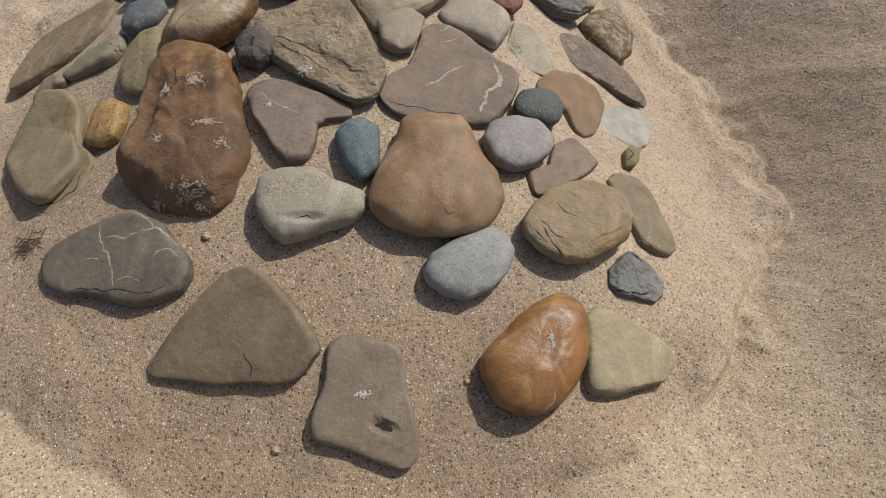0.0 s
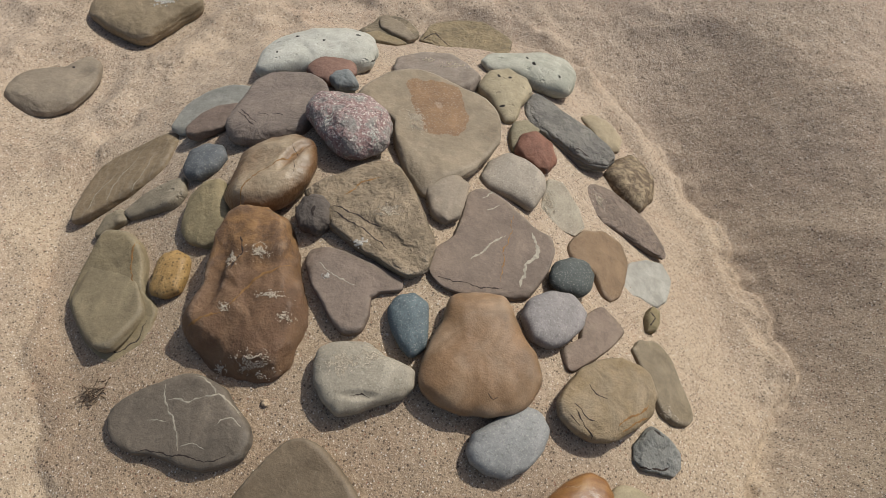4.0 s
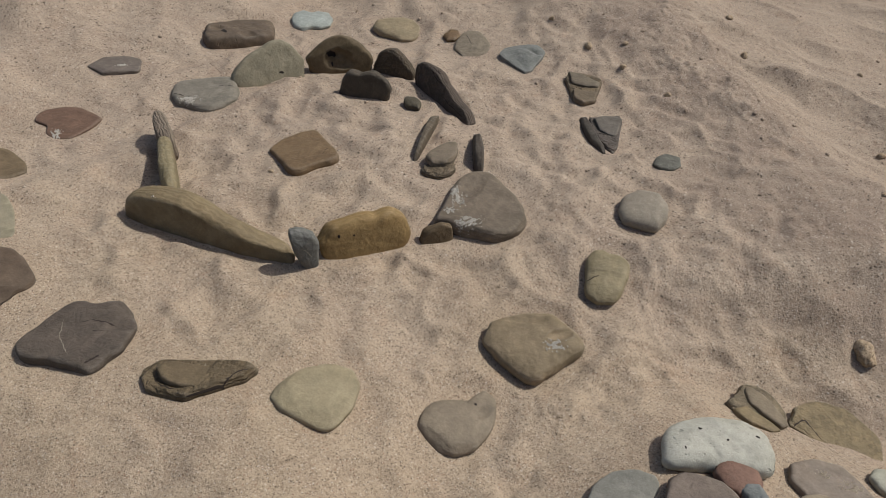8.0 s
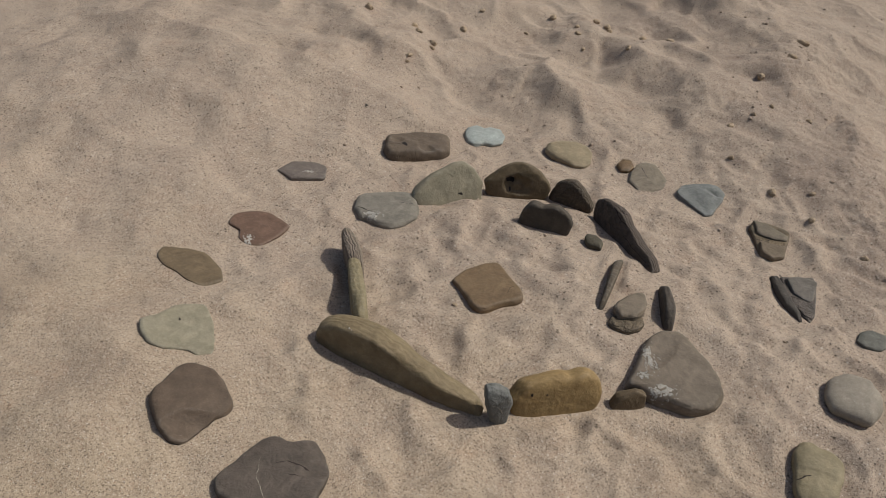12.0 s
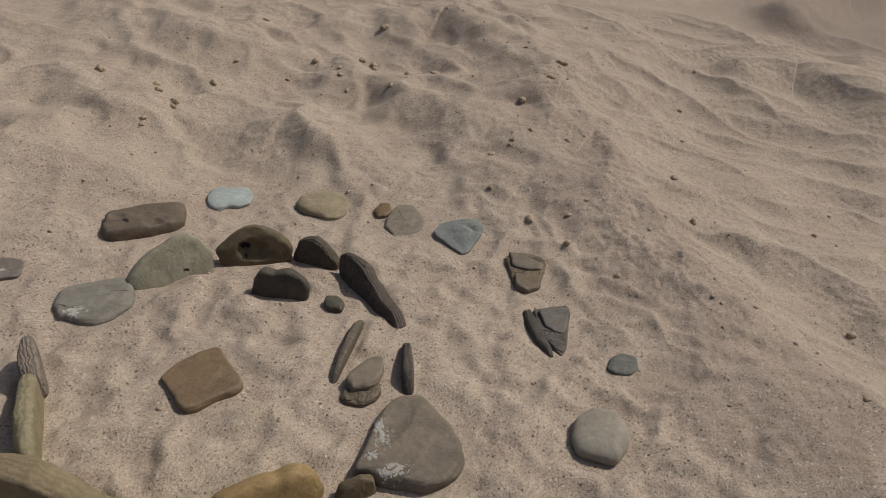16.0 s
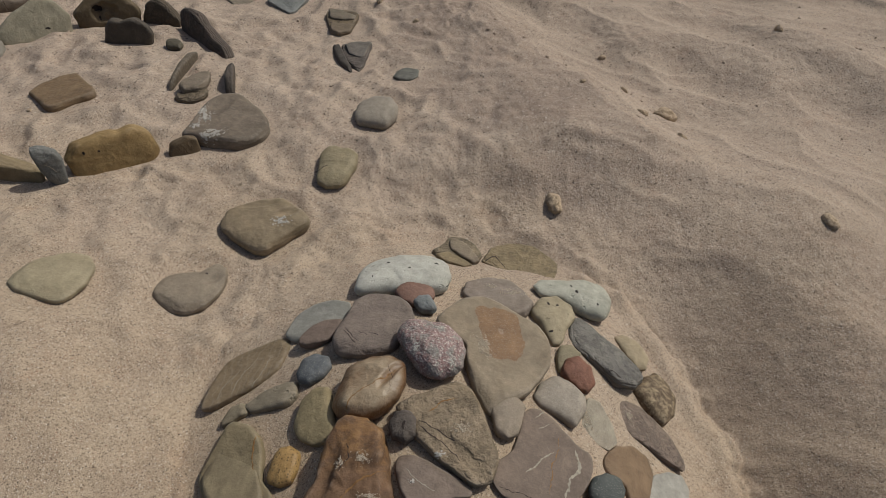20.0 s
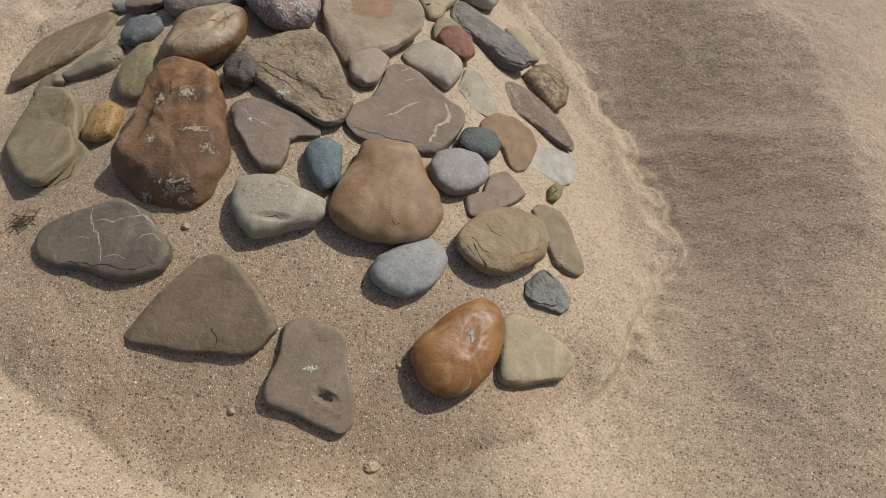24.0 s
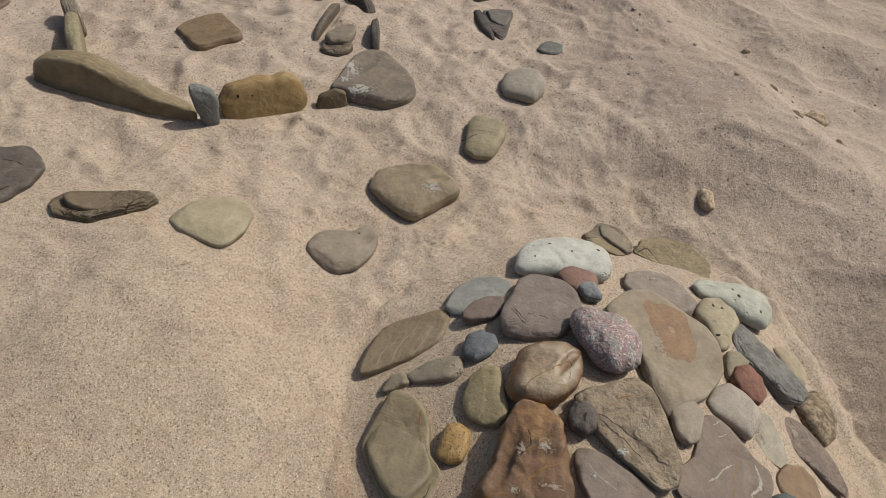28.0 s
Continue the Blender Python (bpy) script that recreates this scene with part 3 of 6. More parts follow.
def build_sand():
    xs, ys = spread((-4.3, 2.2), 400, 0.0105), spread((-0.3, 6.2), 400, 0.0105)
    # finer over the mound and the hollow beside it
    xs = np.concatenate([xs[xs < -0.9], np.arange(-0.9, 1.05, 0.0062), xs[xs > 1.05]])
    ys = np.concatenate([ys[ys < 0.05], np.arange(0.05, 1.75, 0.0062), ys[ys > 1.75]])
    gx, gy = np.meshgrid(xs, ys)
    gz = sand_height(gx, gy)
    gz = np.where(np.hypot(gx, gy) > 14, gz * 0.5, gz)
    points = np.stack([gx, gy, gz], -1).reshape(-1, 3)
    w, h = len(xs), len(ys)
    k = (np.arange(h - 1)[:, None] * w + np.arange(w - 1)[None, :]).reshape(-1)
    quads = np.stack([k, k + 1, k + w + 1, k + w], 1)
    me = bpy.data.meshes.new("ground")
    me.vertices.add(len(points))
    me.vertices.foreach_set("co", points.reshape(-1))
    me.loops.add(len(quads) * 4)
    me.loops.foreach_set("vertex_index", quads.reshape(-1).astype(np.int32))
    me.polygons.add(len(quads))
    me.polygons.foreach_set("loop_start", (np.arange(len(quads)) * 4).astype(np.int32))
    me.update(calc_edges=True)
    me.validate()
    me.polygons.foreach_set("use_smooth", np.ones(len(me.polygons), bool))
    me.materials.append(SAND)
    return tagged(new("ground", me), "dry dented beach sand with a heaped mound and hollows", "sand", kind="structure")


AROUND, RINGS = 112, 40


def stone_points(long, wide, high, edge, radii, seed, pattern):
    """A worn stone: an outline of radii round its middle, swept up and down a rounded edge."""
    r = np.array(radii, float) / 100
    n = len(r)
    a = np.arange(AROUND) / AROUND * n
    i = np.floor(a).astype(int)
    f = a - i
    p0, p1, p2, p3 = r[(i - 1) % n], r[i % n], r[(i + 1) % n], r[(i + 2) % n]
    out = p1 + 0.5 * f * (p2 - p0 + f * (2 * p0 - 5 * p1 + 4 * p2 - p3 + f * (3 * (p1 - p2) + p3 - p0)))
    if edge <= 0.55:
        # broken slabs keep their corners
        out = 0.45 * out + 0.55 * (p1 + f * (p2 - p1))
    angle = np.arange(AROUND) / AROUND * 2 * math.pi
    round_x, round_y = np.cos(angle) * 2 + seed * 3.1, np.sin(angle) * 2
    worn = 0.5 if edge > 0.55 else 1.0
    out = out * (1 + worn * (0.016 * noise2(round_x * 1.3, round_y * 1.3, 5) + 0.009 * noise2(round_x * 3.4, round_y * 3.4, 6)))
    ox, oy = np.cos(angle) * out * long, np.sin(angle) * out * wide
    small = min(long, wide)
    if edge > 0.55:
        phi = np.linspace(0.0, math.pi, 600)
        pr, pz = np.sin(phi) ** edge, np.sign(np.cos(phi)) * np.abs(np.cos(phi)) ** edge
    else:
        # a slab: a faintly domed face, then a worn edge whose radius goes with the thickness
        bend = min(0.45, (0.25 + edge) * high / 2 / small)
        phi = np.linspace(0, math.pi, 300)
        pr = np.concatenate([np.linspace(0, 1 - bend, 150), 1 - bend + bend * np.sin(phi) ** 0.8, np.linspace(1 - bend, 0, 150)])
        pz = np.concatenate([np.ones(150), np.sign(np.cos(phi)) * np.abs(np.cos(phi)) ** 0.75, -np.ones(150)])
        pz = pz * (1.06 - 0.10 * pr * pr)
    run = np.concatenate([[0], np.cumsum(np.hypot(np.diff(pr) * small, np.diff(pz) * high / 2))])
    at = np.linspace(0, run[-1], RINGS + 2)[1:-1]
    pr, pz = np.interp(at, run, pr), np.interp(at, run, pz)
    # the edge is worn more on one side than on the other
    wear = 1 + (0.25 if edge > 0.55 else 0.6) * noise2(round_x * 0.7, round_y * 0.7, 9)
    reach = 1 - np.minimum(1, (1 - pr[:, None]) * np.where(pr[:, None] > 0.5, 1 + (wear[None, :] - 1) * np.clip((pr[:, None] - 0.5) * 4, 0, 1), 1))
    x = (reach * ox[None, :]).reshape(-1)
    y = (reach * oy[None, :]).reshape(-1)
    z = np.repeat(pz * high / 2, AROUND)
    pts = np.concatenate([np.stack([x, y, z], 1), [[0, 0, high / 2], [0, 0, -high / 2]]])
    rs = np.random.RandomState(seed)
    size = math.sqrt(long * wide)
    # the top is never quite level
    tilt = rs.uniform(-0.1, 0.1, 2)
    pts[:, 2] += (pts[:, 0] * tilt[0] + pts[:, 1] * tilt[1]) * np.clip(pts[:, 2] / (high / 2), 0, 1)
    # worn flats
    flats = {"facet": 6, "strata": 5, "crack": 5, "mottle": 5, "streak": 5, "crown": 7, "rust": 6}.get(pattern, 2)
    if pattern == "facet":
        # two broken faces meet in a ridge across the top
        f = rs.uniform(0, 2 * math.pi)
        for lean, top in ((0.95, 0.74), (-1.15, 0.78), (0.3, 0.84)):
            plane = high / 2 * (top - lean * (pts[:, 0] * math.cos(f) + pts[:, 1] * math.sin(f)) / small)
            plane = np.maximum(plane, 0.14 * high)
            pts[:, 2] = np.minimum(pts[:, 2], plane + 0.12 * np.maximum(0, pts[:, 2] - plane))
            f += 0.6
    for _ in range(flats):
        d = rs.normal(size=3)
        d[2] = abs(d[2]) * 1.4 + (1.0 * small / high if pattern == "facet" else 0.0)
        if edge <= 0.55:
            d[:2] *= 0.35
        d /= np.linalg.norm(d)
        v = pts @ d
        limit = v.max() * (rs.uniform(0.93, 0.99) if edge > 0.6 and pattern != "facet" else rs.uniform(0.82, 0.94))
        if pattern == "crown":
            limit = v.max() * rs.uniform(0.82, 0.95)
        if pattern == "facet":
            limit = v.max() * rs.uniform(0.78, 0.94)
        over = np.maximum(0, v - limit)
        pts -= over[:, None] * d * (0.92 if pattern == "facet" else 0.6)
    s = 1 / size
    px, py, pz2 = pts[:, 0] * s + seed * 1.7, pts[:, 1] * s, pts[:, 2] * s
    lump = noise3(px * 1.2, py * 1.2, pz2 * 1.2, seed)
    mid = noise3(px * 3.1, py * 3.1, pz2 * 3.1, seed + 3)
    tiny = noise3(px * 9, py * 9, pz2 * 9, seed + 5)
    rough = {"facet": 1.5, "strata": 1.2, "granite": 1.3, "rust": 1.8, "amber": 0.6, "speck": 0.45, "crack": 1.0, "pits": 1.0}.get(pattern, 0.7)
    way = pts / np.maximum(1e-6, np.linalg.norm(pts / np.array([long, wide, high]), axis=1))[:, None] / np.array([long, wide, high])
    way /= np.maximum(1e-6, np.linalg.norm(way, axis=1))[:, None]
    push = rough * (high * 0.045 * lump + high * 0.03 * mid + high * 0.014 * tiny)
    pts = pts + way * push[:, None]
    if pattern == "strata":
        layer = np.sin(pts[:, 2] / high * 26 + 3 * lump) * np.clip(1 - np.abs(pts[:, 2]) / (high * 0.48), 0, 1)
        pts[:, :2] *= (1 + 0.02 * layer)[:, None]
    return pts


def stone_faces():
    faces = []
    for j in range(RINGS - 1):
        for i in range(AROUND):
            k = (i + 1) % AROUND
            faces.append((j * AROUND + i, (j + 1) * AROUND + i, (j + 1) * AROUND + k, j * AROUND + k))
    top, low = RINGS * AROUND, RINGS * AROUND + 1
    for i in range(AROUND):
        k = (i + 1) % AROUND
        faces.append((top, i, k))
        faces.append((low, (RINGS - 1) * AROUND + k, (RINGS - 1) * AROUND + i))
    return faces


FACES = stone_faces()
STONES = {}


def add_stone(name, label, m, long, wide, turn, thick, edge, first, second, pattern, profile, group):
    seed = len(STONES) + 3
    pts = stone_points(long / 100, wide / 100, thick / 100, edge, [int(v) for v in profile.split()], seed, pattern)
    t = radians(turn)
    pts[:, :2] = pts[:, :2] @ np.array([[math.cos(t), math.sin(t)], [-math.sin(t), math.cos(t)]])
    ob = new(name, mesh_from(name, pts, FACES, rock(name, first, second, pattern)))
    ob.matrix_world = m
    category = "pebble" if "pebble" in name or "nodule" in name else "stone"
    tagged(ob, label, category, group)
    STONES[name] = ob
    return ob


def flat_stone(name, label, x, y, long, wide, turn, thick, edge, first, second, pattern, profile, lift=0.0):
    """A stone lying on the sand, partly sunk in it or lifted by the stones beneath; sizes in centimetres, half the length and half the width."""
    n = slope(x, y)
    ux = (Vector((1, 0, 0)) - n * n.x).normalized()
    uy = n.cross(ux)
    z = float(ground(x, y)) + ((0.1 if edge <= 0.55 else 0.3) * thick + lift) / 100
    BEDS.append((x, y, long / 100, wide / 100, radians(turn)))
    m = Matrix((ux, uy, n)).transposed().to_4x4()
    m.translation = (x, y, z)
    inside = ((x + 0.22) / 0.72) ** 2 + ((y - 0.83) / 0.8) ** 2 < 1
    return add_stone(name, label, m, long, wide, turn, thick, edge, first, second, pattern, profile, "stones on the mound" if inside else "stones laid round the ring")


def standing_stone(name, label, x, y, z, way, lean, long, high, turn, thick, edge, first, second, pattern, profile):
    """A stone set on edge, its broad face turned across the direction way and leaning back by lean degrees."""
    m = pose(x, y, z, 90 - lean, 0, way)
    BEDS.append((x, y, long / 100, 0.7 * thick / 100, radians(way)))
    return add_stone(name, label, m, long, high, turn, thick, edge, first, second, pattern, profile, "stones of the ring wall")


flat_stone("white_holed_stone", "smooth white limestone cobble with small dark holes, on the mound", -0.345, 1.361, 14.9, 8.7, 22, 7.2, .85, "bdb8ae", "aaa69b", "pits", "86 90 93 94 98 90 87 88 89 91 96 92 91 92 93 100 108 93 77 72 74 80 93 107 106 96 91 87")
flat_stone("layered_stone", "grey-brown layered stone split into leaves at the mound's back", -0.208, 1.578, 8.7, 7.9, 82, 3.3, .5, "877761", "6f6251", "strata", "98 94 96 95 83 78 81 88 101 94 89 89 88 90 97 96 93 93 86 84 85 92 92 88 88 89 89 94")
flat_stone("olive_flat_stone", "olive-brown flat slab lying at the mound's back", -0.006, 1.579, 12.4, 9.9, -7, 2.3, .45, "917e61", "7d6d54", "strata", "92 94 92 88 88 93 99 97 100 98 90 87 88 93 93 99 110 97 88 84 85 88 98 102 96 94 98 95")
flat_stone("pale_holed_stone", "pale grey-green elongated cobble with dark holes", 0.148, 1.430, 13.7, 8.0, 3, 6.0, .85, "b1ac9e", "9c998b", "pits", "76 78 81 89 99 98 94 81 74 72 74 80 92 95 99 94 91 79 62 63 72 87 98 106 95 84 77 75")
flat_stone("red_brown_pebble", "smooth red-brown pebble beside the white cobble", -0.309, 1.289, 5.7, 5.0, 37, 4.0, .8, "856456", "74584c", "mottle", "96 98 94 95 101 95 91 92 96 93 93 98 99 94 93 97 93 93 97 94 95 99 94 94 98 95 91 91", 0.6)
flat_stone("slate_pebble", "small slate-blue pebble beside the red-brown one", -0.280, 1.245, 3.6, 3.0, -44, 3.6, .8, "7f807f", "6f7170", "mottle", "99 98 101 90 82 78 79 84 95 104 93 88 88 92 88 86 89 97 95 87 85 86 92 96 87 84 84 90", 0.8)
flat_stone("mauve_grey_flat_stone", "mauve-grey rounded slab with cracks, on the mound", -0.395, 1.150, 12.7, 9.5, 68, 3.0, .45, "85766c", "74665e", "crack", "92 90 91 97 103 109 90 83 82 86 93 102 104 101 93 89 86 88 92 99 95 96 97 99 94 93 92 90", 1.0)
flat_stone("pink_granite_cobble", "rounded pink and grey granite cobble atop the mound", -0.244, 1.066, 10.2, 7.5, -45, 8.0, .9, "9d8781", "8a6a65", "granite", "89 91 92 90 92 93 95 99 95 95 88 86 88 90 95 99 99 96 91 86 85 87 93 96 99 98 92 91", 1.5)
flat_stone("purple_grey_flat_stone", "purple-grey flat stone with sand on it", -0.084, 1.344, 8.4, 9.8, 50, 3.0, .5, "908277", "837468", "mottle", "100 100 99 92 88 87 88 88 87 90 96 104 104 107 114 113 102 96 90 86 86 86 87 91 99 96 96 99 100 99 100 105 101 99 100 103", 0.8)
flat_stone("broad_grey_flat_stone", "broad warm grey slab with an orange-brown patch", -0.086, 1.132, 19.3, 15.0, 87, 2.3, .4, "93836f", "837360", "mottle", "79 85 92 96 98 101 102 105 109 88 62 55 58 63 69 76 86 99 112 97 93 90 89 86 86 88 91 91 92 91 88 85 79 74 73 75", 2.0)
flat_stone("grey_finger_stone", "blunt grey stone lying against the broad slab", -0.055, 0.928, 7.2, 4.2, 79, 2.8, .6, "968777", "877868", "mottle", "96 90 90 93 89 87 89 96 93 86 84 86 93 95 97 96 93 95 99 88 82 80 81 88 99 95 94 97", 0.8)
flat_stone("knobbly_yellow_stone", "knobbly yellowish stone with dark pits", 0.069, 1.303, 10.7, 6.6, 87, 4.0, .7, "a6977d", "90826a", "pits", "79 75 74 78 85 86 89 96 85 70 65 67 74 85 96 95 90 78 69 65 70 79 92 91 93 84 79 78")
flat_stone("dark_grey_flat_stone", "long dark grey slate stone with split edges", 0.208, 1.237, 12.4, 6.2, -38, 3.0, .5, "7e7870", "6c6661", "strata", "99 102 109 109 105 101 101 89 84 90 109 113 107 101 96 97 102 103 105 110 100 94 93 96 106 102 100 101", 0.6)
flat_stone("beige_stone", "beige stone half covered by sand", 0.317, 1.311, 6.2, 4.5, -46, 2.8, .7, "a5947a", "918169", "mottle", "93 88 87 91 100 99 95 96 102 97 91 89 93 95 94 99 109 109 93 85 83 83 85 92 106 110 102 101")
flat_stone("mottled_brown_stone", "mottled brown stone at the mound's edge", 0.370, 1.172, 8.3, 6.8, -74, 6.0, .75, "7e6751", "5d4a39", "dapple", "95 88 84 83 85 83 82 83 87 93 90 91 94 96 95 97 103 91 84 81 79 79 78 80 85 94 107 98 92 89 85 85 87 91 94 102")
flat_stone("green_grey_stone", "greenish grey stone under the red pebble", 0.099, 1.166, 5.7, 3.2, 66, 3.2, .7, "8d816a", "7c715a", "mottle", "80 84 83 84 90 103 95 84 79 78 76 77 82 93 99 100 95 82 77 75 75 77 84 97 106 90 82 79")
flat_stone("red_pebble", "smooth little brick-red pebble", 0.125, 1.113, 5.5, 4.6, -67, 4.4, .85, "875d4c", "744e3d", "mottle", "98 94 89 89 94 91 88 90 96 91 89 91 99 92 88 89 92 88 88 93 99 99 91 86 85 90 90 91", 1.0)
flat_stone("pale_grey_cobble", "pale grey cobble with fine specks", 0.077, 1.021, 6.4, 6.0, -29, 4.0, .7, "a09385", "8d8174", "speck", "98 100 101 101 104 97 94 97 100 100 105 100 95 96 99 99 103 114 111 103 90 84 83 88 98 118 110 101")
flat_stone("pale_flat_stone", "pale grey flat stone half sunk in sand", 0.175, 0.997, 7.5, 5.7, -76, 1.3, .5, "a19684", "938676", "speck", "80 88 87 88 93 84 79 77 72 72 75 83 92 91 96 93 79 72 69 70 75 86 99 88 82 81 78 77")
flat_stone("mauve_wedge_flat_stone", "mauve-brown wedge-shaped slab with a dark split edge", 0.327, 1.046, 12.9, 6.1, -30, 2.6, .4, "867467", "78675c", "strata", "95 88 82 81 82 81 83 87 86 91 89 87 85 81 80 80 80 85 91 101 94 81 75 73 75 81 87 98")
flat_stone("brown_curved_flat_stone", "brown curved flat stone under a dark pebble", 0.255, 0.896, 9.8, 7.8, 71, 2.3, .5, "866d54", "7b634c", "mottle", "84 83 79 77 79 85 88 95 101 101 89 72 63 60 74 95 105 99 91 81 77 76 78 85 92 93 99 90")
flat_stone("dark_green_pebble", "round dark green-grey pebble", 0.175, 0.809, 5.3, 4.2, 35, 4.4, .9, "565956", "474a47", "speck", "92 98 96 91 91 95 89 87 90 92 90 93 95 96 99 93 91 87 86 89 97 97 94 92 88 89 94 91", 1.2)
flat_stone("white_flat_stone", "whitish flat stone half sunk in the sand", 0.363, 0.892, 9.2, 5.4, 34, 1.3, .5, "a7a197", "9a948b", "mottle", "86 89 95 106 100 97 98 94 90 90 92 89 84 81 81 84 89 93 101 102 89 81 77 81 91 107 107 100 97 89 83 79 78 80 84 85")
flat_stone("small_olive_stone", "small olive stone with a crack", 0.349, 0.789, 4.2, 1.6, 65, 2.4, .6, "877758", "74674b", "crack", "83 84 89 101 107 97 93 93 97 90 88 90 96 101 93 91 93 100 94 89 89 93 102 98 97 102 94 86")
flat_stone("grey_granite_cobble", "rounded grey granite stone", 0.132, 0.710, 6.6, 4.9, 39, 4.0, .65, "918987", "7b7472", "speck", "99 102 103 95 92 94 93 94 100 103 100 101 96 93 96 101 99 102 103 99 96 91 90 94 97 98 105 101", 1.0)
flat_stone("mauve_flat_stone", "mauve-brown flat slab beneath the granite stone", 0.210, 0.701, 9.4, 4.1, 49, 2.0, .4, "847264", "7a675b", "mottle", "84 83 87 96 101 100 99 75 63 56 53 101 98 99 100 101 100 91 81 75 73 75 81 88 99 102 90 85")
flat_stone("cracked_tan_stone", "tan rounded stone with curved cracks", 0.219, 0.584, 9.4, 6.6, 17, 4.4, .65, "98856d", "8c7658", "crack", "98 100 104 104 107 105 107 103 100 96 92 91 89 88 90 91 94 100 101 103 102 104 104 105 106 104 101 95 92 89 88 90 94 93 94 99", 0.8)
flat_stone("olive_leaf_stone", "olive-grey elongated flat stone", 0.342, 0.655, 8.5, 4.8, -71, 1.7, .45, "867763", "796a55", "mottle", "98 102 104 109 104 95 92 93 99 110 108 111 101 94 93 96 100 106 116 102 95 93 95 101 111 103 101 99")
flat_stone("blue_grey_chip", "blue-grey angular chip half in the sand", 0.307, 0.519, 5.0, 4.3, -1, 2.0, .4, "827f7a", "6f6d68", "strata", "99 94 87 84 86 85 86 91 101 92 86 84 87 94 94 99 109 99 88 81 76 75 79 87 95 97 103 100")
flat_stone("cream_triangle_stone", "cream-yellow triangular stone with one broken side", 0.273, 0.400, 7.6, 7.1, -43, 4.0, .4, "a6977b", "938468", "mottle", "77 86 95 109 117 112 97 88 80 75 73 73 75 80 88 94 100 102 100 90 83 80 80 82 86 94 107 111 101 91 84 76 72 70 70 72")
flat_stone("amber_cobble", "glossy amber-brown cobble with white marks", 0.148, 0.383, 9.6, 6.3, 53, 6.8, .85, "93663b", "7d5430", "amber", "104 104 105 102 98 95 91 90 90 92 97 103 109 109 105 98 95 94 93 93 96 96 97 101 102 105 102 103 98 96 94 95 94 95 99 101")
flat_stone("blue_grey_bean", "smooth blue-grey bean-shaped cobble", 0.055, 0.499, 6.9, 4.7, 31, 4.4, .8, "959290", "82817f", "speck", "97 101 103 102 104 95 90 89 89 93 103 103 105 101 99 94 95 94 96 102 98 99 95 94 97 94 96 98")
flat_stone("trapezoid_flat_stone", "grey-brown trapezoid slab with a small hole", -0.083, 0.319, 9.8, 7.5, -68, 2.6, .4, "847464", "796959", "mottle", "92 104 109 104 95 86 80 76 74 75 80 88 100 104 97 93 92 93 96 94 93 83 77 74 76 82 93 105 111 98 86 79 76 76 79 84")
flat_stone("triangular_flat_stone", "large olive-brown triangular slab", -0.258, 0.399, 12.2, 8.5, 12, 3.0, .45, "7b6a56", "705f4c", "mottle", "76 73 72 73 77 83 92 102 110 107 96 86 80 76 74 75 78 84 93 109 106 94 84 79 77 77 76 78 84 96 105 103 101 100 91 81")
flat_stone("veined_dark_stone", "dark grey stone crossed by pale veins", -0.444, 0.509, 12.2, 7.1, -8, 3.3, .45, "76695c", "665b50", "mottle", "96 92 87 84 83 87 95 98 102 106 105 97 92 90 89 90 93 96 99 101 102 101 102 98 95 83 80 82 88 96 101 102 104 107 103 100")
flat_stone("sandstone_cobble", "big smooth orange-brown sandstone cobble", 0.005, 0.619, 10.1, 9.8, -80, 7.2, .75, "8d6c4e", "785d42", "blotch", "93 94 98 101 104 104 104 100 93 88 83 81 83 88 99 108 108 106 106 108 107 94 83 81 81 83 88 95 103 108 107 102 97 94 92 91")
flat_stone("blue_pebble", "blue-grey speckled oval pebble", -0.108, 0.668, 5.9, 3.4, -80, 4.4, .85, "697376", "545e63", "speck", "96 92 92 97 90 87 88 90 95 107 99 93 91 86 83 84 89 93 96 103 100 94 91 87 86 90 91 96")
flat_stone("pale_kidney_stone", "pale grey kidney-shaped stone with sand on top", -0.180, 0.578, 7.9, 5.8, 1, 5.2, .65, "a09585", "938878", "speck", "109 110 100 90 81 75 78 83 93 96 98 101 107 107 108 101 96 91 88 88 87 88 92 97 102 110 102 96 89 85 84 86 92 100 105 110")
flat_stone("mauve_triangle_flat_stone", "smooth mauve-grey triangular flat stone", -0.214, 0.729, 8.5, 6.6, -35, 2.6, .35, "847266", "77675c", "mottle", "60 56 62 72 118 122 107 96 87 81 79 78 80 84 91 99 107 109 103 96 88 81 77 75 74 74 77 83 92 107 120 116 107 90 79 67")
flat_stone("large_grey_flat_stone", "large grey-brown slab with a ridged edge", -0.175, 0.863, 13.1, 8.8, -43, 3.3, .4, "96836d", "84725d", "strata", "100 94 91 87 83 81 83 86 93 102 110 116 114 103 92 85 81 80 82 86 95 104 115 108 102 94 88 86 87 87 88 92 100 111 111 108", 0.8)
flat_stone("small_dark_stone", "small dark cracked stone", -0.282, 0.851, 3.9, 3.3, -78, 4.4, .7, "645951", "544a43", "crack", "98 94 90 92 98 93 90 91 98 100 93 91 94 92 89 91 99 94 90 91 96 97 93 95 98 91 89 91", 0.6)
flat_stone("streaked_grey_flat_stone", "grey-brown angular slab with pale streaks", 0.029, 0.834, 12.1, 10.1, 59, 3.0, .4, "7f6d60", "716156", "mottle", "85 89 96 105 118 124 115 95 83 77 75 74 83 101 115 118 114 107 100 94 89 87 88 91 97 103 100 100 102 103 107 109 108 93 85 84")
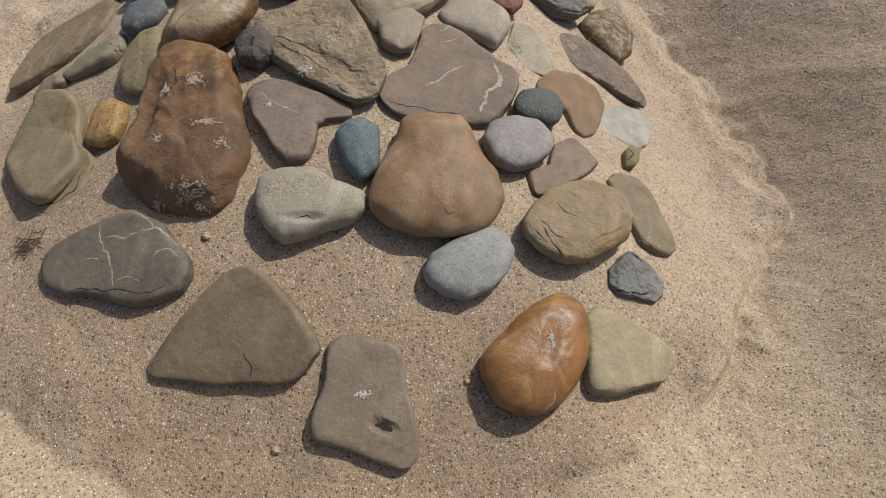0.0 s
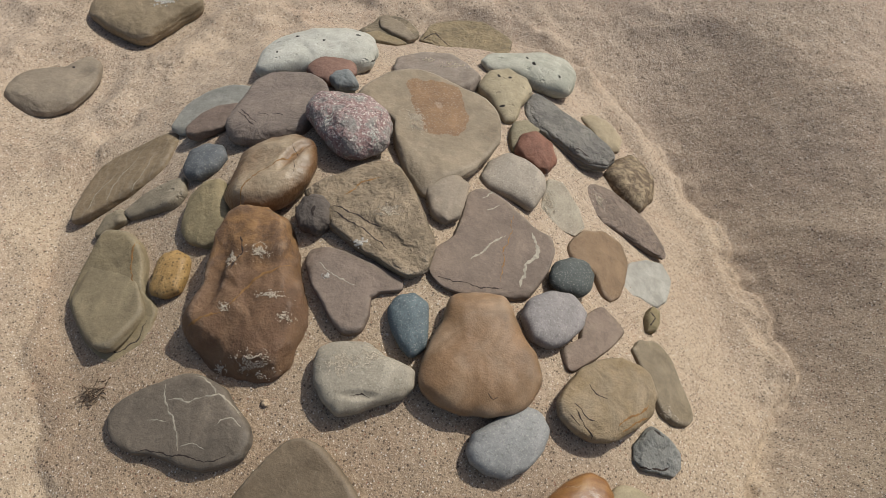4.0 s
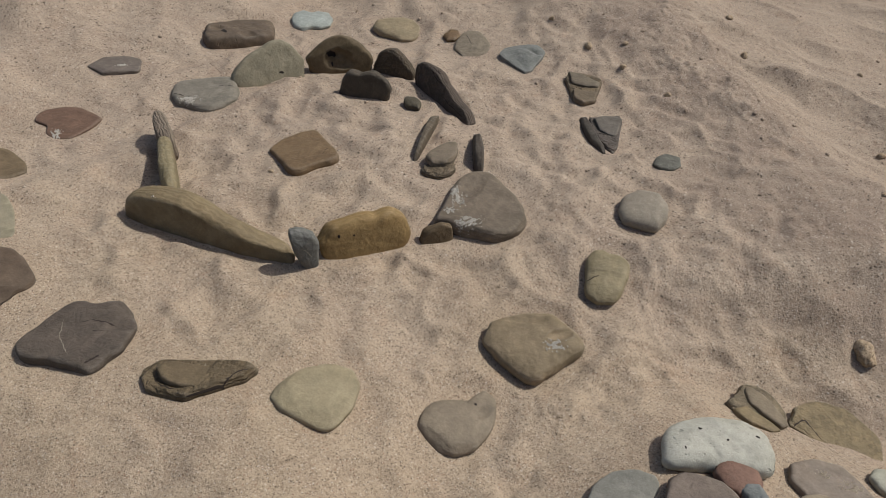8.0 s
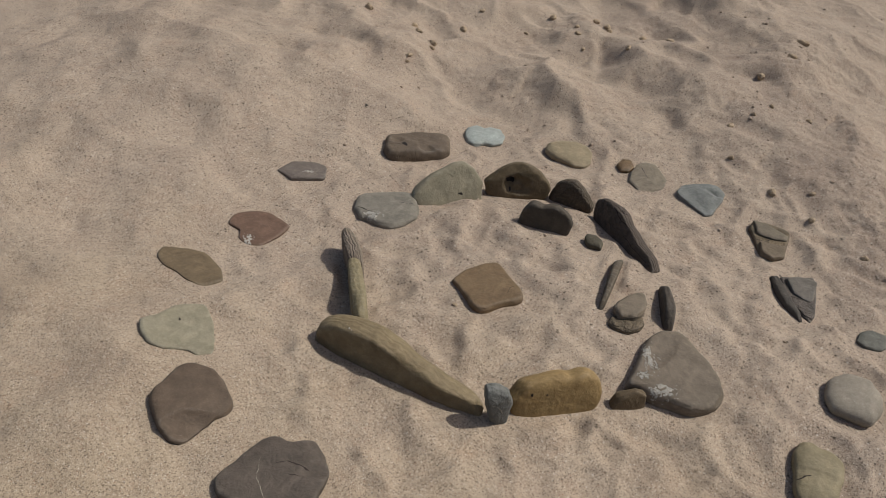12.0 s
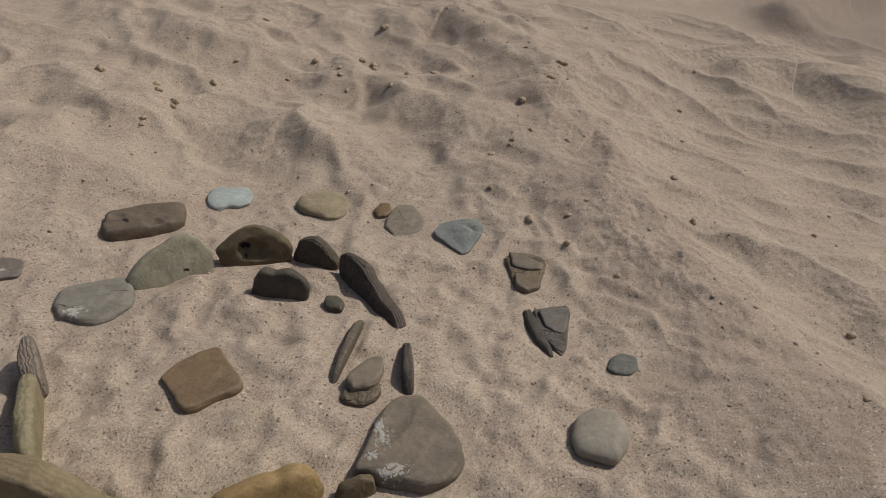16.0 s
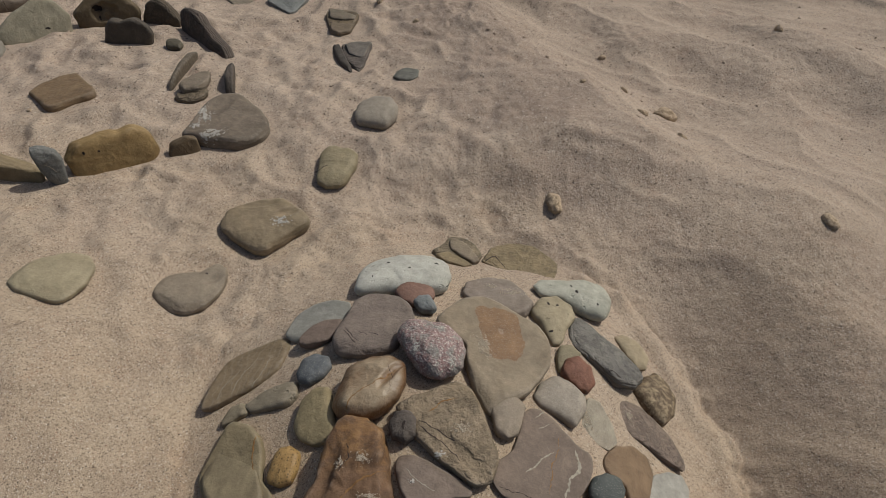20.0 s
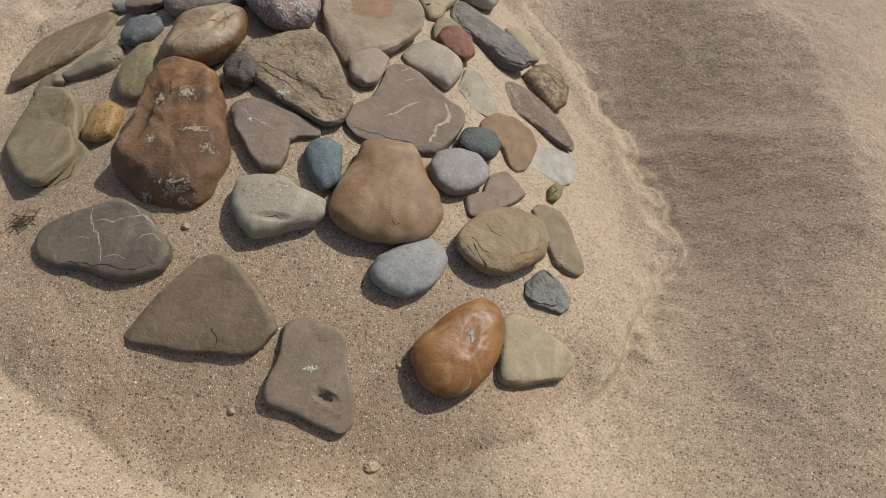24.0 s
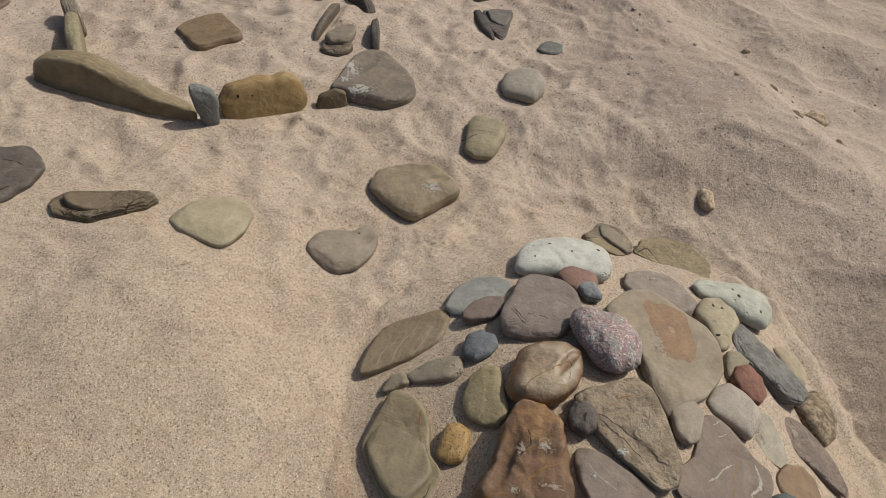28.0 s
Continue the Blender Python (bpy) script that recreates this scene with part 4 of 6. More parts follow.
flat_stone("big_rust_stone", "big rust-brown stone with ochre bands and sand patches", -0.365, 0.705, 15.3, 9.8, 89, 9.9, .55, "7b5e46", "664a36", "rust", "103 104 108 108 104 98 90 82 79 80 88 108 108 102 96 92 90 91 94 97 102 104 106 106 104 102 98 88 83 81 82 86 91 100 103 103")
flat_stone("yellow_pebble", "yellow-ochre pebble with brown spots", -0.524, 0.766, 4.8, 3.4, 85, 4.0, .85, "aa8959", "997647", "spots", "99 97 98 105 101 96 95 93 96 104 108 105 96 92 93 93 94 100 110 102 99 99 95 97 104 100 95 95")
flat_stone("olive_oval_stone", "olive-green oval smooth stone", -0.479, 0.879, 7.8, 5.4, -74, 3.6, .7, "968667", "8b7b5e", "mottle", "91 93 101 101 105 95 85 81 80 83 92 107 101 99 98 91 89 92 90 88 91 98 101 97 93 88 87 90")
flat_stone("olive_big_flat_stone", "large olive-grey slab with a stepped edge", -0.629, 0.746, 13.8, 8.0, -65, 3.0, .35, "8e7e63", "7e6f56", "mottle", "101 103 101 101 102 105 107 83 80 83 92 98 103 103 104 102 101 100 98 98 94 91 90 92 97 106 105 100 96 93 93 92 93 95 97 101")
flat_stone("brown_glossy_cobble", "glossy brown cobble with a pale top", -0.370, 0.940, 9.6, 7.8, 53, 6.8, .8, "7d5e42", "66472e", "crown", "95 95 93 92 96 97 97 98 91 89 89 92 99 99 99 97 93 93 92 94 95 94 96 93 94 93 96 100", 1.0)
flat_stone("dark_blue_pebble", "small dark slate-blue pebble", -0.517, 1.010, 4.8, 4.0, 55, 4.0, .85, "66676a", "56595c", "speck", "92 88 89 95 95 92 93 99 92 87 87 92 92 95 98 94 95 99 91 87 88 90 89 92 100 96 94 96")
flat_stone("striped_long_stone", "long brown-grey stone with pale stripes", -0.684, 1.028, 14.0, 7.1, 45, 3.0, .45, "8b775f", "78664f", "streak", "95 93 86 83 80 81 85 92 100 89 84 83 83 86 95 102 98 87 80 78 78 81 88 92 94 90 92 92")
flat_stone("knobbed_grey_stone", "knobbed pale grey stone low in the sand", -0.596, 0.940, 7.8, 3.7, 18, 2.4, .6, "8f8270", "7f7361", "pits", "76 78 84 97 95 94 86 82 83 86 81 81 84 93 96 90 89 89 79 74 75 80 91 108 95 87 83 77")
flat_stone("small_grey_stone", "small grey stone low in the sand", -0.682, 0.902, 4.0, 2.3, 43, 2.4, .6, "897c68", "796d5b", "mottle", "77 82 91 88 85 86 92 95 82 75 73 75 80 92 94 100 107 85 74 68 66 67 77 98 108 90 81 77")
flat_stone("blue_flat_stone", "blue-grey flat slab at the mound's edge", -0.545, 1.180, 9.8, 5.8, 45, 1.7, .5, "908c84", "827e77", "mottle", "97 90 88 91 92 94 101 98 99 96 90 88 91 97 93 93 93 93 98 98 94 95 95 90 91 96 96 96")
flat_stone("mauve_small_stone", "small mauve-brown stone over the blue-grey slab", -0.525, 1.120, 6.3, 3.5, 43, 2.3, .5, "77655b", "69594f", "mottle", "93 100 92 89 90 91 86 86 90 90 88 91 95 93 96 93 93 88 83 83 87 96 95 91 92 89 86 87", 1.2)
flat_stone("heart_stone", "brown-grey faceted heart-shaped stone on the sand", -0.803, 1.556, 10.7, 11.4, 59, 7.0, .62, "95826a", "82715a", "mottle", "102 102 97 91 88 87 85 85 88 93 100 111 115 120 116 107 101 97 95 96 99 104 106 102 91 85 83 83 85 92 105 121 125 116 109 106")
flat_stone("teardrop_stone", "grey teardrop-shaped stone on the sand", -0.925, 1.279, 11.3, 7.7, 57, 3.6, .6, "908170", "807263", "mottle", "109 111 107 86 65 65 68 74 81 92 103 109 108 106 104 97 94 91 88 87 89 88 90 95 96 96 99 94 92 90 88 88 92 95 99 107")
flat_stone("cream_round_stone", "cream-olive smooth rounded stone on the sand", -1.251, 1.200, 10.8, 10.0, 38, 3.6, .6, "a2947a", "95876e", "mottle", "91 93 98 93 93 86 80 78 80 82 85 93 97 101 92 88 82 79 80 84 93 97 92 86 84 83 82 86")
flat_stone("ridged_wedge_stone", "grey-brown wedge stone with ridged layers", -1.536, 1.142, 14.9, 6.9, 20, 3.6, .45, "76654f", "635440", "strata", "90 101 100 90 76 69 66 68 74 86 99 101 88 80 74 72 73 79 84 93 101 93 79 72 69 70 74 84")
flat_stone("dark_mauve_flat_stone", "dark mauve-grey slab with cracks", -1.844, 1.171, 13.2, 11.7, 43, 4.3, .35, "655950", "564b43", "crack", "93 93 96 98 101 89 81 80 90 94 91 87 84 83 84 89 98 104 105 103 95 85 78 77 78 83 90 101 98 90 90 92 89 89 90 93")
flat_stone("brown_block_stone", "smooth dark brown blocky stone on the sand", -2.144, 1.232, 11.5, 10.1, -82, 4.0, .4, "685749", "5a4a3d", "mottle", "98 105 107 106 95 88 85 84 87 99 105 102 93 87 85 85 85 88 93 95 97 104 107 105 97 92 89 90 92 93 91 86 85 85 88 93")
flat_stone("pale_green_flat_stone", "pale green-grey flat stone", -2.328, 1.410, 11.4, 9.7, 20, 2.0, .45, "998f7b", "8e8470", "mottle", "80 76 75 77 80 84 90 101 112 109 108 99 93 85 80 77 79 89 102 100 101 96 93 94 93 90 89 84 82 82 89 115 118 109 95 87")
flat_stone("brown_oval_flat_stone", "brown-grey oval flat stone", -2.523, 1.664, 13.8, 7.5, -10, 1.7, .45, "79664f", "6c5b46", "mottle", "91 93 89 88 89 86 88 95 96 89 87 84 84 89 99 97 97 96 92 88 78 73 81 96 98 98 94 90")
flat_stone("notched_brown_stone", "brown flat stone with a notched end", -2.497, 1.965, 10.9, 10.2, 2, 2.0, .4, "765b4c", "685042", "mottle", "81 84 90 101 91 85 83 86 87 84 86 86 88 94 98 97 94 74 63 69 86 93 101 97 97 87 81 79")
flat_stone("mauve_thin_flat_stone", "mauve-grey thin angular slab", -2.552, 2.328, 10.4, 6.2, 34, 1.7, .35, "766a62", "6a5e57", "mottle", "80 84 92 98 97 101 98 95 96 101 92 87 87 92 98 90 86 87 93 105 100 93 92 96 106 97 86 81")
flat_stone("brown_block", "rough brown oblong stone with holes", -2.277, 2.766, 17.0, 9.7, 57, 7.5, .5, "6c5c4d", "5a4c40", "pits", "96 100 107 103 101 98 95 94 92 91 93 100 112 105 97 93 92 94 95 99 105 105 103 95 90 89 91 94 100 107 106 104 96 92 91 92")
flat_stone("pale_blue_stone", "small pale blue-grey stone", -2.093, 3.071, 10.1, 9.3, 74, 3.8, .75, "a7aaa6", "999c97", "mottle", "94 88 82 70 63 66 78 92 94 99 99 95 95 96 93 92 95 100 96 95 93 77 68 68 74 84 88 92 99 97 96 99 99 97 98 103")
flat_stone("tan_bean_stone", "tan bean-shaped smooth stone", -1.703, 3.131, 10.5, 10.0, -45, 4.0, .7, "99886e", "8c7c64", "mottle", "105 107 104 103 99 95 94 97 99 98 100 103 98 96 96 90 87 87 90 92 95 101 109 108 111 107 101 99 93 86 83 82 84 89 98 100")
flat_stone("brown_nodule", "small glossy brown nodule", -1.461, 3.158, 5.8, 3.8, 89, 2.4, .8, "795f41", "604930", "spots", "93 91 93 100 91 85 85 88 97 97 91 89 92 98 91 88 90 97 94 90 92 98 92 86 84 87 94 101")
flat_stone("pale_wedge_stone", "pale grey rounded triangular stone", -1.354, 3.104, 11.3, 7.8, 83, 2.4, .6, "897c6c", "7c6f60", "crack", "96 101 102 107 105 104 105 98 95 94 93 92 93 98 97 93 93 95 98 95 95 98 102 100 102 106 105 100 98 99 92 89 89 88 88 90")
flat_stone("blue_wedge_stone", "blue-grey wedge-shaped stone on sand", -1.122, 3.064, 12.1, 10.3, -78, 6.0, .5, "7e7d7a", "70706c", "facet", "112 110 102 88 80 75 72 72 74 79 86 99 108 108 107 97 91 86 83 82 84 85 86 90 94 93 94 99 95 89 85 82 82 85 90 98")
flat_stone("layered_block", "grey-brown layered block with a dark split", -0.846, 2.889, 11.4, 7.7, -71, 3.3, .4, "796752", "675845", "strata", "100 95 94 87 81 78 78 80 84 91 102 120 120 109 99 93 90 90 93 95 99 108 104 102 94 86 82 80 81 85 91 102 121 119 112 108")
flat_stone("dark_split_stone", "dark grey split stone half buried in sand", -0.724, 2.606, 14.8, 8.0, -85, 2.6, .4, "695d55", "584e47", "strata", "85 101 94 82 70 63 61 62 66 76 94 99 81 71 67 65 66 71 81 99 91 78 70 68 67 65 68 74")
flat_stone("dark_teal_chip", "dark grey-green chip half buried in sand", -0.498, 2.484, 6.5, 4.6, 51, 1.7, .45, "69655d", "5b5951", "mottle", "98 90 86 87 91 90 92 99 90 85 84 87 96 93 88 88 87 85 88 96 95 90 90 93 86 83 85 91")
flat_stone("round_pale_stone", "smooth round pale grey stone on the sand", -0.564, 2.171, 9.6, 8.0, 76, 6.0, .75, "968a7c", "897d70", "speck", "95 92 94 96 93 94 100 97 94 97 98 100 101 91 86 86 90 98 105 99 98 97 93 94 96 93 94 101")
flat_stone("olive_bilobed_stone", "olive-yellow two-lobed stone on the sand", -0.646, 1.856, 10.4, 6.8, -90, 5.6, .7, "94866c", "87795f", "mottle", "97 94 96 97 94 90 88 92 100 104 108 100 96 90 86 92 101 108 106 102 95 88 84 90 100 106 102 101")
flat_stone("square_stone", "square brown sandstone block in the ring's middle", -1.672, 2.062, 12.5, 10.4, -49, 3.3, .4, "80694f", "735c44", "mottle", "84 84 90 103 111 103 90 84 83 87 96 110 107 99 89 85 86 91 101 109 96 89 88 91 100 106 101 90")
flat_stone("rounded_grey_flat_stone", "big grey slab with white crust, closing the ring", -1.052, 2.006, 15.7, 13.8, 74, 6.0, .5, "7a6b5d", "6b5e51", "mottle", "84 91 102 109 110 107 103 97 88 83 80 80 83 88 99 117 98 95 89 85 83 86 91 95 99 102 105 106 104 95 90 84 81 80 79 80")
flat_stone("blue_grey_ring_stone", "blue-grey layered stone of the ring", -2.169, 2.306, 12.1, 11.4, 31, 4.2, .5, "8a8176", "7a7268", "mottle", "96 95 97 103 108 108 105 97 93 91 89 90 94 98 104 111 105 102 103 99 99 100 93 91 91 94 101 107 103 103 100 97 98 99 96 96")
flat_stone("ridged_leaf_stone", "ridged brown leaf-like stone inside the ring", -1.228, 2.124, 4.8, 5.3, -12, 3.0, .5, "756553", "635544", "strata", "91 96 100 108 110 113 120 109 88 76 69 65 64 65 68 73 81 84 90 101 110 114 122 112 100 92 85 79 76 75 77 79 76 76 78 83")
flat_stone("grey_inner_stone", "grey rounded stone inside the ring", -1.232, 2.185, 7.6, 4.4, 62, 3.3, .55, "807162", "716455", "mottle", "89 99 109 110 109 101 96 95 90 88 89 93 91 91 94 93 89 88 89 94 99 95 95 97 103 106 107 108 95 87 82 80 81 80 81 83", 2.0)
flat_stone("dark_olive_pebble", "dark olive squarish pebble inside the ring", -1.431, 2.476, 4.3, 3.2, -29, 3.6, .6, "5a5243", "4c4538", "mottle", "92 85 83 85 93 99 92 91 94 99 89 85 85 90 93 87 85 88 96 93 92 95 99 89 84 85 89 99")
standing_stone("long_upright_stone", "long brown stone standing on edge, ridged top", -1.775, 1.610, 0.030, -4, 8, 28.2, 9.7, -3, 7.0, .45, "8d7b60", "7b694f", "mottle", "100 101 98 78 74 74 78 88 100 102 97 94 90 87 87 89 97 107 103 93 68 66 71 81 97 101 105 101")
standing_stone("small_blue_block", "small blue-grey block standing between wall stones", -1.460, 1.604, 0.071, 35, 5, 8.4, 3.6, -82, 4.5, .5, "787672", "696764", "crack", "102 107 108 102 99 95 92 91 93 98 105 101 101 97 90 87 86 85 86 91 98 106 118 117 109 99 93 90 85 82 83 84 89 97 101 100")
standing_stone("yellow_upright_stone", "ochre-yellow oblong stone standing on edge", -1.334, 1.736, 0.029, 39, 12, 14.4, 9.4, -4, 6.5, .6, "9c8056", "8a6f48", "mottle", "95 93 96 103 107 109 90 93 93 94 100 108 103 101 95 95 99 109 109 99 94 91 89 92 99 109 109 102")
standing_stone("small_brown_wedge", "small brown wedge standing beside the slab", -1.149, 1.839, 0.006, 29, 5, 5.7, 5.2, 1, 3.0, .5, "6f5d47", "604f3a", "mottle", "84 84 89 99 104 101 102 93 88 88 93 97 90 88 91 99 105 106 96 90 86 83 84 90 102 115 97 88")
standing_stone("long_dark_stone", "long dark ridged stone standing on edge", -1.346, 2.575, 0.000, -39, 20, 21.8, 7.1, -6, 4.5, .5, "625349", "50443b", "strata", "99 96 94 90 73 70 72 78 99 97 95 93 87 86 83 82 87 97 101 96 84 75 72 74 82 93 95 98")
standing_stone("folded_stone", "dark brown stone with a split top, on edge", -1.591, 2.726, -0.036, -10, 10, 9.0, 8.5, -7, 4.5, .5, "665746", "54473a", "strata", "107 107 109 103 98 95 94 96 96 100 101 98 98 94 94 94 91 90 92 93 96 102 111 126 112 103 98 89 83 80 80 82 88 97 102 105")
standing_stone("holed_arch_stone", "brown arched stone with a deep hole, on edge", -1.796, 2.679, -0.012, 24, 10, 13.3, 8.9, -3, 5.0, .5, "705f49", "605039", "mottle", "99 97 96 93 94 96 99 102 105 106 104 98 93 88 86 86 88 93 100 98 99 104 112 106 101 98 92 90 90 94 95 95 96 98 101 98")
standing_stone("grey_green_arch_stone", "grey-green arched stone leaning in the ring", -2.016, 2.511, -0.011, 37, 28, 16.1, 9.9, 9, 4.5, .5, "948a76", "887e6b", "mottle", "82 79 81 87 92 101 96 84 78 76 76 79 87 90 93 102 101 94 83 74 70 69 75 89 112 96 87 83")
standing_stone("dark_block", "dark blocky stone standing inside the ring", -1.622, 2.494, -0.004, -1, 8, 10.2, 8.1, 3, 4.5, .45, "5a4f43", "4b4137", "mottle", "96 100 106 109 111 110 109 110 101 93 87 97 107 111 105 99 94 92 93 98 106 115 129 113 104 99 95 91 91 93 99 109 113 103 98 96")
standing_stone("grey_upright_stone", "grey split stone standing on edge in the ring", -2.119, 1.962, 0.015, -46, 0, 9.7, 6.0, 0, 4.5, .5, "8e7e70", "7a6b5f", "strata", "100 104 112 118 108 103 112 118 100 108 118 112 104 110 118 108")
standing_stone("ochre_upright_stone", "yellowish stone standing on edge in the ring", -1.997, 1.794, 0.020, -54, 0, 15.7, 6.5, 0, 4.4, .5, "918367", "827459", "streak", "100 104 112 118 108 103 112 118 100 108 118 112 104 110 118 108")
standing_stone("dark_edge_stone", "dark thin stone standing on edge in the ring", -1.132, 2.261, -0.000, -72, 0, 9.6, 6.0, 0, 3.0, .5, "594d43", "494038", "mottle", "100 104 112 118 108 103 112 118 100 108 118 112 104 110 118 108")
standing_stone("thin_leaning_stone", "thin grey-brown slab standing inside the ring", -1.321, 2.274, 0.000, -90, 0, 13.2, 5.0, 0, 2.6, .5, "695b4c", "574c3f", "streak", "100 104 112 118 108 103 112 118 100 108 118 112 104 110 118 108")

build_sand()


# ---- veins, cracks, holes and sand on the stones ----
from mathutils.bvhtree import BVHTree

TREES = {}


def surface(name, side, u, v):
    """The point and normal of a stone's face over (u, v), in its own axes."""
    if name not in TREES:
        me = STONES[name].data
        TREES[name] = BVHTree.FromPolygons([p.co for p in me.vertices], [tuple(f.vertices) for f in me.polygons])
    hit, normal, _, _ = TREES[name].ray_cast(Vector((u, v, 0.5 * side)), Vector((0, 0, -side)))
    return hit, normal


def recess(name, side, u, v, a, b, turn, deep):
    """A worn hollow pressed into a stone's face; places and sizes in centimetres."""
    me = STONES[name].data
    c = np.empty(len(me.vertices) * 3)
    me.vertices.foreach_get("co", c)
    c = c.reshape(-1, 3)
    ca, sa = math.cos(radians(turn)), math.sin(radians(turn))
    x, y = c[:, 0] * 100 - u, c[:, 1] * 100 - v
    p, q = (x * ca + y * sa) / a, (y * ca - x * sa) / b
    r = np.hypot(p, q) * (1 + 0.18 * noise2(p * 1.7 + u, q * 1.7, 3))
    c[:, 2] -= side * (c[:, 2] * side > 0) * deep / 100 * np.clip(1.15 - r * r, 0, 1) ** 0.8
    me.vertices.foreach_set("co", c.reshape(-1))
    me.update()


def part(name, points, faces, material, parent, label="", smooth=True):
    ob = new(name, mesh_from(name, points, faces, material, smooth))
    ob.parent = parent
    if label:
        ob["label"] = label
    return ob


KINDS = {"quartz": ("vein", QUARTZ, "thin pale quartz vein"), "crack": ("crack", CRACK, "narrow dark crack"), "ochre": ("band", OCHRE, "ochre-coloured band")}


def mark(stone, kind, width, side, line):
    """A vein, crack or band that follows the stone's face; width in millimetres, places in centimetres."""
    ends = [Vector([float(c) / 100 for c in p.split()]) for p in line.split(", ")]
    rs = random.Random(stone + line)
    path = []
    for a, b in zip(ends, ends[1:]):
        n = max(2, int((b - a).length / 0.0025))
        path += [a.lerp(b, i / n) for i in range(n)]
    path.append(ends[-1])
    wander = rs.uniform(0, 100)
    points, faces = [], []
    for i, p in enumerate(path):
        a, b = path[max(0, i - 2)], path[min(len(path) - 1, i + 2)]
        way = (b - a).normalized()
        across = Vector((-way.y, way.x))
        s = i / (len(path) - 1)
        p = p + across * (0.004 * float(noise2(i * 0.11 + wander, 0.5, 2)) + 0.0015 * float(noise2(i * 0.45 + wander, 7.5, 6)))
        half = width / 2000 * min(1.0, 5 * s + 0.25, 5 * (1 - s) + 0.25) * (0.75 + 0.7 * float(noise2(i * 0.4 + wander, 3.5, 4)))
        row = []
        for k in (-1, 0, 1):
            q = p + across * half * k
            hit, normal = surface(stone, side, q.x, q.y)
            if hit is None:
                row = None
                break
            row.append(hit + normal * (0.0006 if k == 0 else 0.0001))
        if row is None:
            continue
        points += row
        m = len(points)
        if m >= 6:
            for k in (0, 1):
                faces.append((m - 6 + k, m - 5 + k, m - 2 + k, m - 3 + k))
    if faces:
        name, material, label = KINDS[kind]
        part(name, points, faces, material, STONES[stone], label)


OCTA = [(1, 0, 0), (-1, 0, 0), (0, 1, 0), (0, -1, 0), (0, 0, 0.8), (0, 0, -0.8)]
OCTA_FACES = [(0, 2, 4), (2, 1, 4), (1, 3, 4), (3, 0, 4), (2, 0, 5), (1, 2, 5), (3, 1, 5), (0, 3, 5)]


def grain(points, faces, at, size, rs):
    base = len(points)
    turn = Euler((rs.uniform(0, 3), rs.uniform(0, 3), rs.uniform(0, 3))).to_matrix()
    s = (size * rs.uniform(0.7, 1.3), size * rs.uniform(0.6, 1.1), size * rs.uniform(0.6, 1.1))
    for c in OCTA:
        points.append(Vector(at) + turn @ Vector((c[0] * s[0], c[1] * s[1], c[2] * s[2])))
    faces += [tuple(base + i for i in f) for f in OCTA_FACES]


def dusting(stone, side, u, v, a, b, turn, crust=False):
    """Loose sand lying on a stone: many grains, thick in the middle and thin at the rim."""
    rs = random.Random(stone + str(u))
    points, faces = [], []
    ca, sa = math.cos(radians(turn)), math.sin(radians(turn))
    count = int(min(3200, 120 + a * b * (620 if crust else 190)))
    for _ in range(count):
        x, y = rs.gauss(0, 0.55), rs.gauss(0, 0.55)
        # it lies in ragged drifts, thinning outwards
        drift = float(noise2(x * 2.1 + u, y * 2.1 + v, 3)) + 0.6 * float(noise2(x * a * 1.6 + v, y * b * 1.6 + u, 4))
        if drift < 0.75 * math.hypot(x, y) - 0.5:
            continue
        x, y = x * a, y * b
        hit, normal = surface(stone, side, (u + x * ca - y * sa) / 100, (v + x * sa + y * ca) / 100)
        if hit is not None:
            grain(points, faces, hit + normal * 0.0003, rs.uniform(0.0009, 0.0018) if crust else rs.uniform(0.0007, 0.0013), rs)
    if faces and crust:
        part("mineral_crust", points, faces, SCALE, STONES[stone], "thin whitish mineral crust", False)["kind"] = "stuff"
    elif faces:
        part("sand_dusting", points, faces, DUST, STONES[stone], "pale dry sand lying on the stone", False)["kind"] = "stuff"


def layer(stone, u, v, w, long, wide, turn, thick, first, second, profile):
    """A split leaf of the same stone, lying on its face; sizes in centimetres."""
    seed = int(abs(u * 31 + v * 17)) + 40
    pts = stone_points(long / 100, wide / 100, thick / 100, 0.4, [int(c) for c in profile.split()], seed, "mottle")
    t = radians(turn)
    pts[:, :2] = pts[:, :2] @ np.array([[math.cos(t), math.sin(t)], [-math.sin(t), math.cos(t)]])
    pts = pts + np.array([u, v, w]) / 100
    part("split_layer", pts, FACES, rock(stone + "_layer", first, second, "mottle"), STONES[stone])


def stain(stone, side, u, v, a, b, turn):
    """A gritty rust-coloured patch in the face of a stone."""
    ca, sa = math.cos(radians(turn)), math.sin(radians(turn))
    points, faces = [], []
    n, rings = 40, 14
    for k in range(rings + 1):
        for i in range(n):
            f = i / n * 2 * math.pi
            w = k / rings / max(abs(math.cos(f)) ** 4 + abs(math.sin(f)) ** 4, 0.01) ** 0.25
            w *= 1 + 0.06 * math.sin(3 * f + u) + 0.05 * math.sin(7 * f + v) + 0.03 * math.sin(13 * f)
            x, y = w * a * math.cos(f), w * b * math.sin(f)
            hit = None
            while hit is None:
                hit, normal = surface(stone, side, (u + x * ca - y * sa) / 100, (v + x * sa + y * ca) / 100)
                x, y = 0.92 * x, 0.92 * y
            points.append(hit + normal * (0.0012 * min(1, 4 * (1 - k / rings)) - 0.0002))
    for k in range(rings):
        for i in range(n):
            j = (i + 1) % n
            faces.append((k * n + i, k * n + j, k * n + n + j, k * n + n + i))
    part("rust_stain", points, faces, STAIN, STONES[stone], "gritty orange-brown patch")


